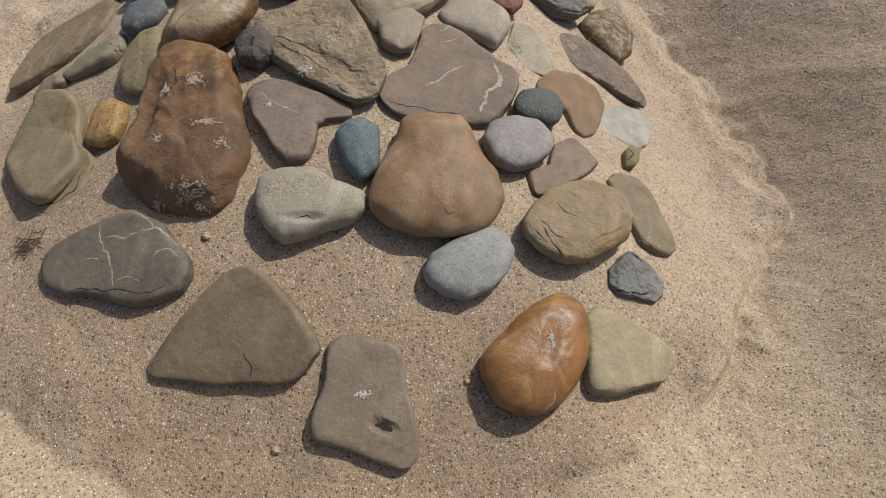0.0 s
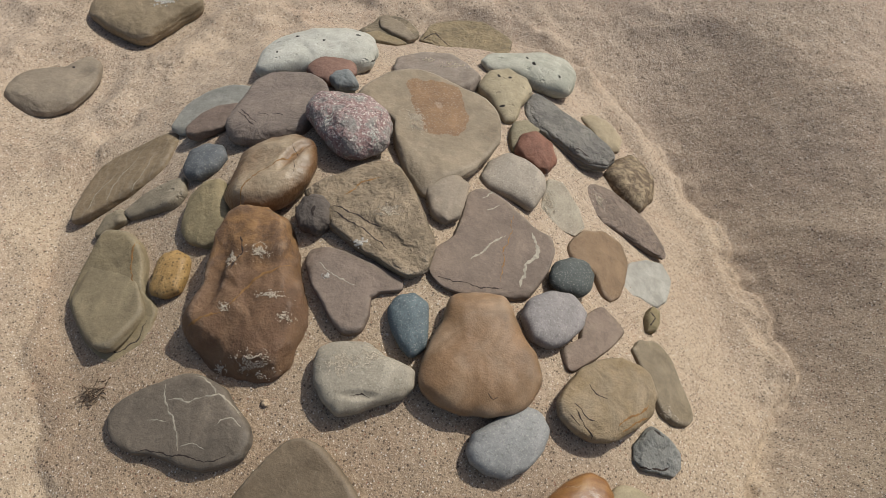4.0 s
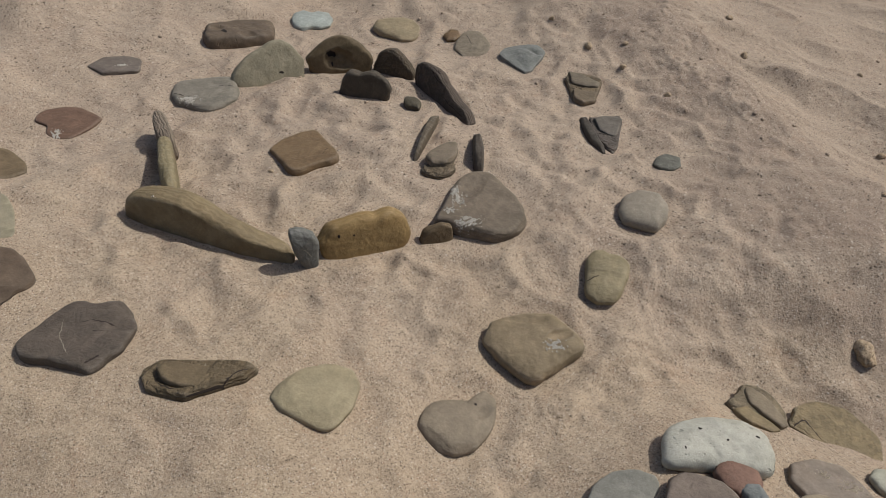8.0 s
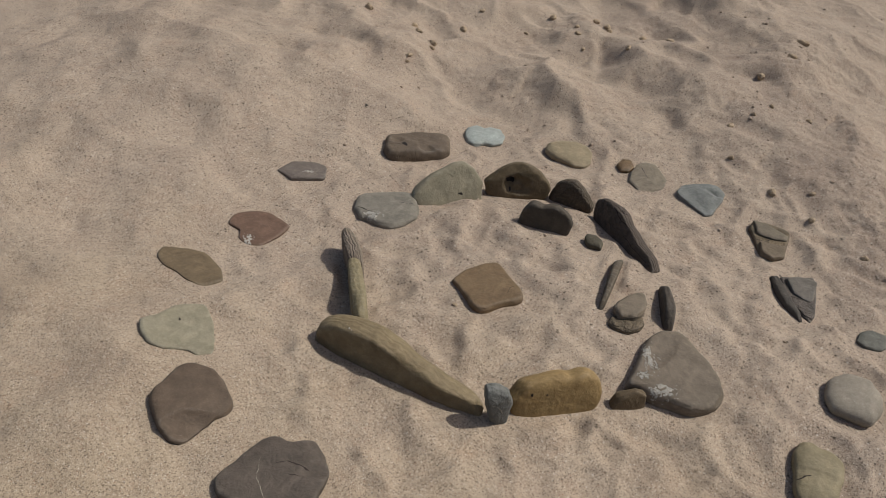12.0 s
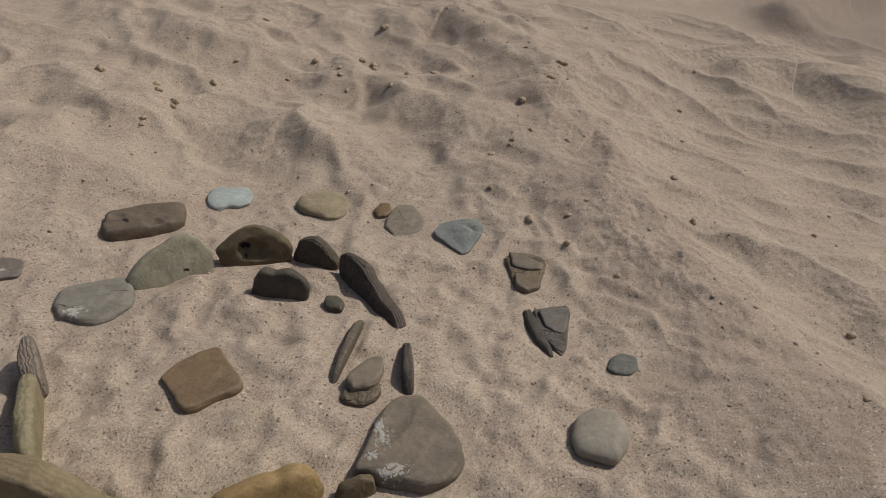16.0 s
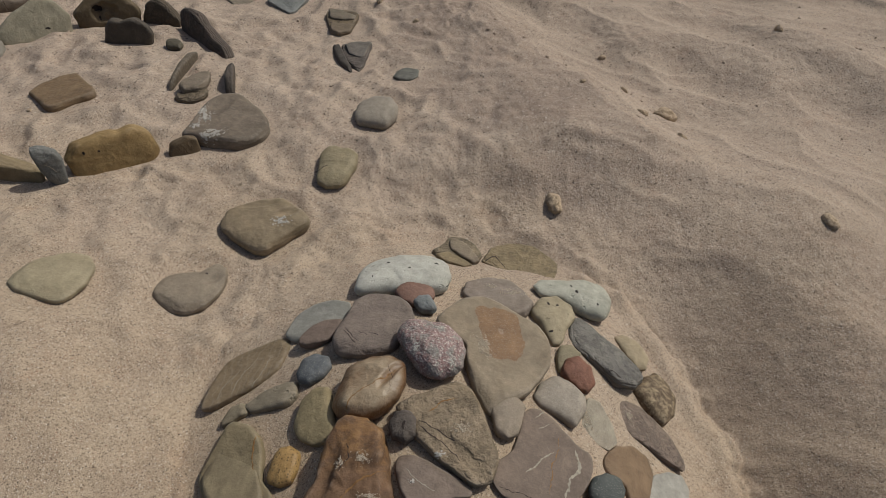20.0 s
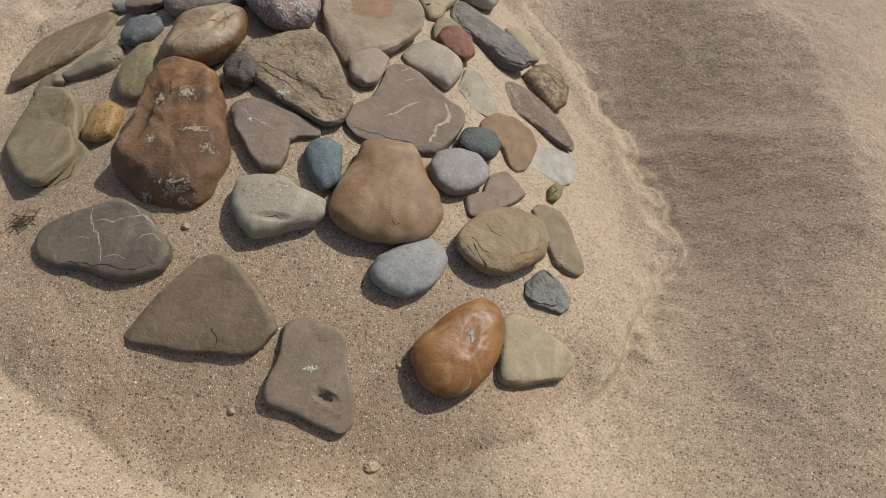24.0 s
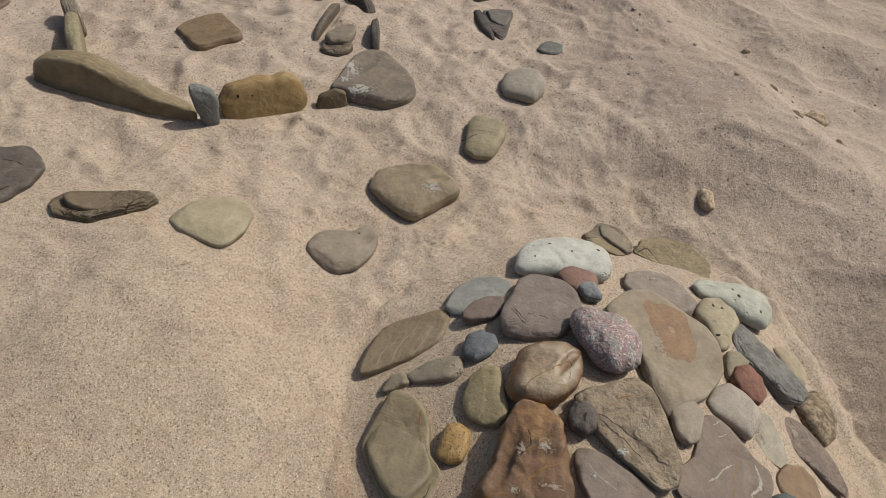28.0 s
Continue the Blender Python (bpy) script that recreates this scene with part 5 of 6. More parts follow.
def hole(stone, side, u, v, a, b, turn):
    """A small hole with a worn rim, its inner shade laid on as a dark patch."""
    ca, sa = math.cos(radians(turn)), math.sin(radians(turn))
    points, faces = [], []
    n = 16
    for r, lift in ((1.0, 0.0002), (0.8, 0.0007), (0.55, 0.0005), (0.0, 0.0004)):
        for i in range(n if r else 1):
            f = i / n * 2 * math.pi
            w = r * (1 + 0.18 * math.sin(2 * f + u) + 0.12 * math.sin(3 * f + v) + (0.14 * math.sin(5 * f + 2 * u) + 0.1 * math.sin(7 * f) if a > 1 else 0))
            x, y = w * a * math.cos(f), w * b * math.sin(f)
            hit, normal = surface(stone, side, (u + x * ca - y * sa) / 100, (v + x * sa + y * ca) / 100)
            if hit is None:
                return
            points.append(hit + normal * lift)
    for k in range(2):
        for i in range(n):
            j = (i + 1) % n
            faces.append((k * n + i, k * n + j, k * n + n + j, k * n + n + i))
    faces += [(2 * n + i, 2 * n + (i + 1) % n, 3 * n) for i in range(n)]
    part("hole", points, faces, HOLE_SHADE, STONES[stone], "small hole, its inner shade a dark patch")


recess("holed_arch_stone", 1, -0.1, 0.7, 5.6, 3.9, -8, 2.0)
recess("holed_arch_stone", 1, -3.5, 2.3, 2.0, 1.6, 10, 1.2)
recess("holed_arch_stone", 1, -0.6, 0.0, 2.0, 1.8, 0, -1.0)
recess("trapezoid_flat_stone", 1, 2.2, -3.3, 2.0, 0.9, -15, 0.7)
recess("heart_stone", 1, 6.5, 3.2, 3.4, 1.6, 35, 1.3)
recess("heart_stone", 1, -3.0, 5.5, 5.5, 1.5, 12, 0.7)
recess("teardrop_stone", 1, 4.2, 3.6, 2.6, 1.6, 50, 0.7)
recess("brown_glossy_cobble", 1, 4.8, 2.0, 4.6, 1.2, 62, 1.0)
recess("brown_glossy_cobble", 1, -1.0, 0.6, 4.0, 2.6, 50, 0.5)
recess("olive_bilobed_stone", 1, -1.6, -1.0, 5.5, 1.2, 4, 0.3)
recess("brown_block", 1, 5.1, -3.5, 3.4, 2.2, 40, 1.2)
recess("brown_block", 1, -7.4, -6.0, 3.0, 2.2, 20, 1.0)
recess("blue_wedge_stone", 1, 3.3, 4.1, 4.0, 1.6, -40, 0.8)
recess("brown_block_stone", 1, 7.5, -6.5, 5.2, 9.5, -52, 1.8)
recess("pale_kidney_stone", 1, 0.5, -3.2, 3.0, 0.7, 4, 0.5)
recess("amber_cobble", 1, 0.6, 1.0, 1.4, 3.4, -18, 0.35)
recess("big_rust_stone", 1, -4.6, 1.5, 1.5, 7.0, -14, 0.9)
recess("big_rust_stone", 1, 3.0, 4.4, 5.0, 1.2, 20, 0.6)
recess("rounded_grey_flat_stone", 1, -5.8, 2.5, 3.0, 9.5, -18, 0.9)
recess("dark_mauve_flat_stone", 1, 7.5, 5.2, 3.2, 2.4, 30, 0.8)
recess("ridged_wedge_stone", 1, -4.0, -2.8, 5.5, 1.5, -8, 0.8)
recess("large_grey_flat_stone", 1, 3.0, -6.5, 9.0, 1.6, -40, 0.5)

mark("amber_cobble", "quartz", 1.4, 1, "-1.3 5.0, -0.9 2.4, -0.7 0.7, 0.2 -1.7")
mark("amber_cobble", "quartz", 1.2, 1, "1.3 -4.7, 0.9 -6.4, -0.3 -7.4")
mark("brown_glossy_cobble", "ochre", 3, 1, "-3.6 -8.7, -2.7 -4.6, 0.5 -1.8, 3.8 0.8, 5.8 4.1")
mark("veined_dark_stone", "quartz", 3.4, 1, "-3.4 5.6, -2.4 3.0, -0.7 0.3, 0.9 -2.4, 1.1 -4.5")
mark("veined_dark_stone", "quartz", 3.0, 1, "-2.1 3.3, 1.0 2.7, 3.4 3.5, 6.0 3.9, 8.3 2.8, 10.0 0.9")
mark("veined_dark_stone", "quartz", 2.5, 1, "1.5 7.1, 3.8 5.8, 5.7 3.9")
mark("veined_dark_stone", "quartz", 1.9, 1, "6.3 -0.7, 7.3 0.4, 9.0 0.4, 10.7 -0.8")
mark("veined_dark_stone", "quartz", 1.9, 1, "-4.9 -0.1, -3.3 0.3, -1.4 -0.3")
mark("veined_dark_stone", "quartz", 1.9, 1, "1.7 -4.1, 3.5 -3.5, 5.5 -4.3")
mark("veined_dark_stone", "crack", 2, 1, "-5.6 -4.3, -0.7 -5.1, 3.6 -5.5, 6.5 -6.0, 9.4 -4.6")
mark("streaked_grey_flat_stone", "quartz", 4.2, 1, "-4.4 -3.9, -1.6 -0.9, 0.3 1.8, 1.6 2.9")
mark("streaked_grey_flat_stone", "quartz", 7.6, 1, "6.7 4.7, 7.5 2.7, 7.4 -0.4, 5.7 -2.6, 4.8 -5.8, 4.2 -7.7")
mark("streaked_grey_flat_stone", "quartz", 3.8, 1, "-2.4 10.6, 0.6 13.1")
mark("streaked_grey_flat_stone", "quartz", 3.8, 1, "-1.6 7.9, 0.9 9.7")
mark("streaked_grey_flat_stone", "ochre", 2, 1, "3.2 8.0, 3.1 4.1, 1.3 -0.2, 1.6 -3.7, 0.5 -7.4")
mark("streaked_grey_flat_stone", "crack", 2.5, 1, "-10.1 -8.0, -7.0 -8.8, -2.7 -9.0, 1.2 -8.6")
mark("trapezoid_flat_stone", "crack", 7, 1, "1.2 -2.7, 2.2 -3.0, 3.5 -3.6")
mark("pale_kidney_stone", "crack", 2, 1, "-0.9 -3.1, 0.8 -2.8, 2.2 -3.3")
mark("cracked_tan_stone", "crack", 2, 1, "-4.7 1.2, -3.5 -0.1, -1.7 -1.0")
mark("cracked_tan_stone", "crack", 2, 1, "-7.2 -2.0, -5.4 -3.8, -3.3 -4.6")
mark("cracked_tan_stone", "crack", 2, 1, "-6.9 -2.9, -5.3 -5.2, -4.1 -7.0")
mark("cracked_tan_stone", "crack", 1.6, 1, "-8.0 -3.9, -6.3 -5.5")
mark("cracked_tan_stone", "ochre", 4, 1, "0.5 -4.9, 2.3 -2.8, 6.2 -1.0")
mark("cracked_tan_stone", "ochre", 3, 1, "1.0 -5.4, 3.4 -3.4, 5.9 -2.4")
mark("mauve_grey_flat_stone", "crack", 2.5, 1, "-7.0 -4.2, -4.9 -6.6, -2.9 -9.0")
mark("mauve_grey_flat_stone", "crack", 2.5, 1, "-6.2 -3.5, -4.2 -6.2, -2.3 -7.9")
mark("mauve_grey_flat_stone", "crack", 2, 1, "-3.0 -4.9, -0.8 -5.7")
mark("mauve_grey_flat_stone", "crack", 2, 1, "-0.6 -4.6, 1.8 -5.3")
mark("big_rust_stone", "ochre", 5, 1, "-8.3 -5.9, -5.8 -4.8, -2.6 -4.3")
mark("big_rust_stone", "ochre", 4, 1, "-1.7 -3.5, 0.7 -0.2, 3.2 2.1, 7.1 4.3")
mark("big_rust_stone", "crack", 3, 1, "-1.5 8.8, -0.4 5.7, -2.2 2.8")
mark("ridged_wedge_stone", "crack", 5, 1, "-7.3 -3.2, -4.5 -4.6, -1.7 -4.7, 2.1 -2.8")
mark("ridged_wedge_stone", "crack", 4, 1, "2.4 -5.7, 7.2 -2.0, 9.7 2.4, 11.9 5.0")
mark("ridged_wedge_stone", "crack", 3, 1, "4.6 -5.9, 9.7 -1.4, 12.8 2.4")
mark("ridged_wedge_stone", "quartz", 4, 1, "1.5 3.6, 2.0 0.9, 1.7 -0.9")
mark("dark_mauve_flat_stone", "crack", 4, 1, "-1.9 2.2, 1.3 4.1, 6.3 5.0")
mark("dark_mauve_flat_stone", "crack", 5, 1, "6.6 -7.5, 7.7 -6.0, 8.5 -4.5")
mark("dark_mauve_flat_stone", "crack", 2, 1, "2.5 1.4, 5.2 1.8")
mark("dark_mauve_flat_stone", "quartz", 1.5, 1, "-5.8 1.7, -2.7 -3.3, 2.1 -7.0")
mark("long_dark_stone", "crack", 4, 1, "-9.3 6.4, -2.4 5.0, 4.0 4.1")
mark("long_dark_stone", "crack", 4, 1, "-7.5 8.2, 3.0 5.6, 11.1 3.9, 17.5 2.3")
mark("long_dark_stone", "crack", 3, 1, "1.6 1.2, 9.3 0.4, 17.6 0.2")
mark("layered_block", "crack", 4, 1, "-4.8 -3.3, -2.1 -3.0, 4.9 1.8")
mark("dark_split_stone", "crack", 6, 1, "-7.1 3.3, -3.7 -4.2, 0.1 -4.2, 3.4 -4.8")
mark("large_grey_flat_stone", "crack", 3, 1, "-7.8 -0.0, -4.7 -1.1, -0.7 -3.0, 1.2 -3.6")
mark("large_grey_flat_stone", "crack", 3, 1, "-7.5 -1.3, -2.6 -4.0, 2.3 -7.5")
mark("large_grey_flat_stone", "ochre", 3, 1, "-5.9 2.2, -3.1 4.9, -0.1 6.5")
mark("dark_grey_flat_stone", "crack", 3, 1, "-1.5 -7.9, 1.5 -6.6, 4.2 -8.0")
mark("dark_grey_flat_stone", "crack", 3, 1, "-11.4 0.8, -9.8 -1.3, -7.7 -3.7")
mark("dark_grey_flat_stone", "crack", 2.5, 1, "-10.2 2.5, -8.4 -0.8, -6.5 -2.8")
mark("small_dark_stone", "crack", 5, 1, "0.4 0.5, 0.1 -0.7, 0.4 -1.6")
mark("olive_big_flat_stone", "ochre", 4, 1, "3.2 9.6, 3.5 4.6, 5.1 0.1, 7.9 -3.7")
mark("olive_big_flat_stone", "crack", 2, 1, "1.1 -11.2, 4.2 -11.4, 7.4 -9.5, 9.2 -6.0")
mark("striped_long_stone", "quartz", 1.6, 1, "-5.8 -9.4, -4.5 -4.7, -2.4 -1.4")
mark("striped_long_stone", "quartz", 1.8, 1, "-2.3 -7.4, -1.2 -1.5, 1.7 3.0")
mark("striped_long_stone", "quartz", 1.5, 1, "2.0 -6.7, 4.2 -1.4, 5.0 2.9")
mark("striped_long_stone", "crack", 3, 1, "-6.8 -11.0, -3.0 -10.0, 1.2 -8.0")
mark("mauve_wedge_flat_stone", "crack", 5, 1, "-9.3 2.1, -8.5 -2.2, -3.9 -4.6")
mark("amber_cobble", "quartz", 2, 1, "1.1 -4.9, 1.0 -6.2, -0.4 -7.6")
mark("long_upright_stone", "crack", 3, 1, "2.4 9.8, 9.8 7.6, 17.2 4.5")
mark("olive_flat_stone", "crack", 4, 1, "-12.4 -4.0, -8.7 -0.3, -5.2 -5.6")
mark("layered_stone", "crack", 6, 1, "-4.2 -6.4, 0.0 -7.3, 5.0 -8.0")
mark("layered_stone", "crack", 6, 1, "-3.2 1.7, 1.3 0.8, 6.4 -3.1")
mark("white_holed_stone", "crack", 1.5, 1, "8.7 -7.7, 11.2 -4.1, 12.3 -0.6")
mark("small_olive_stone", "crack", 4, 1, "-1.4 1.2, -0.5 -0.5, -3.0 -3.7")
mark("mauve_triangle_flat_stone", "quartz", 2.8, 1, "-4.9 3.3, -0.9 0.5, 2.0 -0.4")
mark("pale_wedge_stone", "crack", 3, 1, "-3.8 4.3, -1.6 0.1, 0.1 -1.7")
mark("small_blue_block", "quartz", 2, 1, "-2.4 2.8, -0.5 1.1, 1.2 -1.3")
mark("blue_grey_ring_stone", "crack", 4, 1, "-9.5 -6.2, -4.4 -6.7, -0.5 -7.3")
mark("blue_grey_ring_stone", "crack", 3, 1, "3.2 3.9, 7.8 5.7")
mark("square_stone", "crack", 2, 1, "7.3 -2.3, 7.2 0.9, 8.1 1.9")
mark("blue_grey_chip", "crack", 3, 1, "-5.6 -2.1, -1.9 -2.7, 2.0 -2.2")
mark("blue_grey_chip", "crack", 4, 1, "-1.1 3.5, 0.9 2.6")
mark("brown_glossy_cobble", "crack", 1.2, 1, "4.3 4.3, 5.4 0.9, 5.3 -2.8")
mark("olive_bilobed_stone", "crack", 4, 1, "-5.7 -5.4, -3.8 -2.7, -2.3 -1.9")
mark("triangular_flat_stone", "crack", 2, 1, "1.1 -2.8, 2.2 -4.0, 2.3 -5.7")
mark("sandstone_cobble", "crack", 1.5, 1, "0.7 -6.3, 1.6 -7.1, 2.3 -6.7")
dusting("pink_granite_cobble", 1, 1.2, 3.5, 1.3, 0.8, 6, True)
dusting("pink_granite_cobble", 1, -3.7, -2.9, 0.8, 1.4, 6, True)
dusting("pink_granite_cobble", 1, 4.8, -5.8, 0.9, 1.2, 6, True)
dusting("large_grey_flat_stone", 1, -2.5, -6.8, 1.3, 0.7, 5, True)
dusting("mauve_triangle_flat_stone", 1, -3.3, 0.9, 0.6, 0.4, 2, True)
stain("broad_grey_flat_stone", 1, 0.6, 4.1, 5.7, 9.7, 12)
dusting("heart_stone", 1, 5.4, -0.8, 2.3, 1.8, 19, True)
dusting("trapezoid_flat_stone", 1, -0.6, 0.8, 1.0, 0.5, 7, True)
dusting("blue_grey_ring_stone", 1, -2.3, -8.3, 3.3, 2.5, 29, True)
dusting("long_upright_stone", 1, -11.5, 10.6, 3.6, 1.0, 26, True)
dusting("amber_cobble", 1, 1.0, 1.6, 0.4, 1.2, 9, True)
dusting("big_rust_stone", 1, 3.1, -11.6, 3.2, 1.6, -0)
dusting("big_rust_stone", 1, -3.1, -11.8, 1.5, 0.8, -0)
dusting("big_rust_stone", 1, 2.3, 6.1, 1.8, 1.4, -2)
dusting("big_rust_stone", 1, -2.1, 4.8, 1.4, 1.2, -2)
dusting("big_rust_stone", 1, 5.0, -1.3, 2.6, 0.7, -1)
dusting("big_rust_stone", 1, 7.5, -4.6, 1.2, 1.0, -1)
dusting("big_rust_stone", 1, -2.2, -3.2, 1.1, 0.9, -1)
dusting("large_grey_flat_stone", 1, 1.9, -0.4, 2.4, 1.5, 6)
dusting("purple_grey_flat_stone", 1, 3.8, 1.5, 3.0, 2.1, 10)
dusting("purple_grey_flat_stone", 1, -2.5, 3.0, 1.7, 1.3, 10)
dusting("rounded_grey_flat_stone", 1, -8.6, -0.4, 2.4, 5.4, 28, True)
dusting("rounded_grey_flat_stone", 1, -8.6, -8.6, 1.7, 1.3, 28, True)
dusting("rounded_grey_flat_stone", 1, -2.2, -11.1, 4.0, 2.3, 28, True)
dusting("notched_brown_stone", 1, 1.7, -7.8, 1.5, 2.5, 33, True)
dusting("pale_kidney_stone", 1, -2.5, 1.5, 3.2, 2.2, 3)
dusting("pale_kidney_stone", 1, 1.4, 3.0, 2.3, 1.4, 3)
dusting("broad_grey_flat_stone", 1, -3.2, -2.1, 2.6, 4.2, 12)
hole("white_holed_stone", 1, -5.1, 1.1, 0.4, 0.4, 7)
hole("white_holed_stone", 1, 0.9, -0.3, 0.3, 0.4, 6)
hole("white_holed_stone", 1, -8.4, -5.4, 0.2, 0.4, 6)
hole("white_holed_stone", 1, 8.0, 3.5, 0.5, 0.4, 7)
hole("white_holed_stone", 1, 10.4, -7.5, 0.2, 0.4, 6)
hole("pale_holed_stone", 1, -12.6, -4.0, 0.5, 0.6, 20)
hole("pale_holed_stone", 1, -2.8, 0.8, 0.3, 0.4, 20)
hole("pale_holed_stone", 1, -1.3, -1.2, 0.5, 0.6, 20)
hole("pale_holed_stone", 1, -1.5, -5.5, 0.4, 0.7, 19)
hole("pale_holed_stone", 1, 4.7, -4.4, 0.3, 0.4, 19)
hole("knobbly_yellow_stone", 1, -1.9, 3.2, 0.4, 0.5, 14)
hole("knobbly_yellow_stone", 1, 0.7, 3.5, 0.4, 0.4, 14)
hole("knobbly_yellow_stone", 1, -1.3, -6.8, 0.7, 0.3, 13)
hole("yellow_upright_stone", 1, -8.5, 4.8, 0.4, 0.5, -11)
hole("yellow_upright_stone", 1, -4.2, 4.3, 0.3, 0.3, -11)
hole("teardrop_stone", 1, 2.2, 5.4, 0.3, 0.4, 21)
hole("holed_arch_stone", 1, -3.5, 2.5, 1.7, 1.6, -0)
hole("holed_arch_stone", 1, -3.1, -1.4, 0.4, 0.8, 0)
hole("brown_block", 1, -3.0, -7.5, 1.0, 1.4, 39)
hole("pale_green_flat_stone", 1, -2.4, 2.0, 0.3, 0.5, 32)
hole("grey_green_arch_stone", 1, 3.9, -2.1, 1.1, 0.4, -4)
dusting("mauve_thin_flat_stone", 1, 2.2, 0.0, 2.0, 0.8, 35, True)
dusting("mauve_wedge_flat_stone", 1, -6.3, 2.3, 1.6, 2.3, 18)
dusting("olive_leaf_stone", 1, -1.3, -7.3, 2.1, 1.5, 27)
dusting("pale_flat_stone", 1, -3.2, 0.1, 1.7, 3.2, 15)
hole("brown_block", 1, 8.4, -3.6, 0.9, 1.1, 38)
layer("layered_stone", 1.3, 0.1, 1.6, 7.2, 3.1, -51, 2.2, "8c7d6a", "7d6e5d", "98 100 105 95 90 89 90 89 92 100 98 96 98 98 94 94 99 96 95 98 101 91 87 88 89 92 102 102")
layer("layered_stone", -1.6, -5.1, 0.9, 6.5, 3.2, -22, 2.0, "917e61", "7d6d54", "91 101 90 81 77 77 80 84 93 109 95 84 79 79 82 82 81 83 91 98 93 92 84 80 80 85 86 86")
layer("ridged_wedge_stone", 0.8, 0.1, 1.3, 9.8, 3.6, 16, 2.2, "76654f", "675844", "87 95 108 106 89 79 75 77 84 98 108 107 101 88 81 79 81 85 90 101 101 99 99 92 89 89 84 83")
layer("dark_split_stone", 0.3, 2.6, 1.4, 7.0, 6.3, 86, 1.8, "71675f", "625a52", "87 78 75 75 79 89 100 84 76 73 74 79 87 88 93 98 106 98 79 69 63 62 64 69 80 101 110 102")
layer("dark_split_stone", -5.1, -4.9, 0.5, 11.6, 2.5, -62, 3.5, "524941", "443c35", "99 102 109 81 53 51 52 55 62 75 99 118 102 93 90 92 94 85 81 81 80 81 86 96 88 84 84 89")
layer("layered_block", -0.9, 3.1, 1.8, 7.7, 4.7, -19, 2.2, "796c5c", "6b5f51", "90 90 94 103 88 76 70 68 70 75 84 95 108 89 78 73 72 75 82 96 97 86 80 79 76 74 76 82")
layer("layered_block", 1.5, -7.2, 1.0, 7.5, 6.4, 50, 2.2, "776654", "685947", "97 78 65 58 55 55 60 87 85 73 67 65 66 71 76 73 73 77 77 71 68 70 71 66 64 65 70 80")
layer("olive_big_flat_stone", 0.2, -0.3, 1.2, 8.0, 11.7, 0, 2.0, "8d7e64", "80715a", "75 69 65 65 69 75 81 86 92 94 100 103 105 105 100 96 94 95 96 86 80 76 72 71 72 76 80 86 95 104 109 108 107 108 108 89")


# ---- loose bits on the sand ----
def sand_clod(x, y, long, wide, high, turn, label="small crumbling clod of damp sand"):
    """A rough lump of damp sand; sizes in centimetres."""
    rs = np.random.RandomState(int(abs(x * 977 + y * 613)) + 1)
    bm = bmesh.new()
    bmesh.ops.create_icosphere(bm, subdivisions=4, radius=1.0)
    seed = rs.uniform(0, 50)
    c = np.array([p.co for p in bm.verts])
    x1, y1, z1 = c.T
    n = 0.2 * noise3(x1 * 1.1 + seed, y1 * 1.1, z1 * 1.1, 3) + 0.12 * noise3(x1 * 2.7 + seed, y1 * 2.7, z1 * 2.7, 5) + 0.05 * noise3(x1 * 7 + seed, y1 * 7, z1 * 7, 6)
    for p, q in zip(bm.verts, c * np.array([long, wide, high]) * (1 + n)[:, None] / 100):
        p.co = q
    me = bpy.data.meshes.new("sand_clod")
    bm.to_mesh(me)
    bm.free()
    me.polygons.foreach_set("use_smooth", np.ones(len(me.polygons), bool))
    me.materials.append(CLOD)
    ob = new("sand_clod", me)
    z = float(sand_height(np.array([x]), np.array([y]))[0])
    ob.matrix_world = pose(x, y, z + 0.1 * high / 100, 0, 0, turn)
    return tagged(ob, label, "sand clod", "clods of sand")


CLOD = sand_material("damp_sand")

for x, y, long, wide, high, turn in (
        (0.09, 1.86, 4.4, 2.6, 2.6, 100), (0.97, 1.84, 4.0, 2.0, 2.0, 100), (0.55, 2.52, 5.5, 3.6, 4.6, 20), (-0.52, 2.93, 1.5, 1.2, 1.4, 30),
        (-0.26, 3.80, 2.2, 1.4, 1.6, 50), (-0.91, 4.5, 2.6, 1.6, 1.6, 10), (-1.54, 4.44, 2.6, 1.6, 1.5, 0), (0.39, 2.62, 2.0, 1.0, 1.0, 120), (0.19, 2.48, 1.4, 0.9, 1.0, 40)):
    sand_clod(x, y, long, wide, high, turn)
for x, y, long, wide, high, turn in (
        (1.74, 4.84, 4.5, 3.0, 3.5, 40), (1.15, 3.23, 2.6, 1.4, 1.8, 110), (-3.06, 3.70, 2.4, 2.0, 2.4, 0), (-2.82, 3.78, 2.4, 1.6, 1.8, 80), (-2.61, 3.57, 1.4, 1.0, 1.2, 0),
        (-2.59, 3.93, 2.8, 1.8, 1.8, 120), (-2.66, 4.74, 2.6, 1.6, 1.6, 0), (-2.59, 4.20, 1.8, 1.2, 1.2, 60), (-2.32, 4.24, 1.4, 1.0, 1.0, 0), (-1.99, 5.0, 3.0, 2.0, 2.4, 30), (-1.89, 4.46, 2.4, 1.6, 2.2, 80)):
    sand_clod(x, y, long, wide, high, turn)
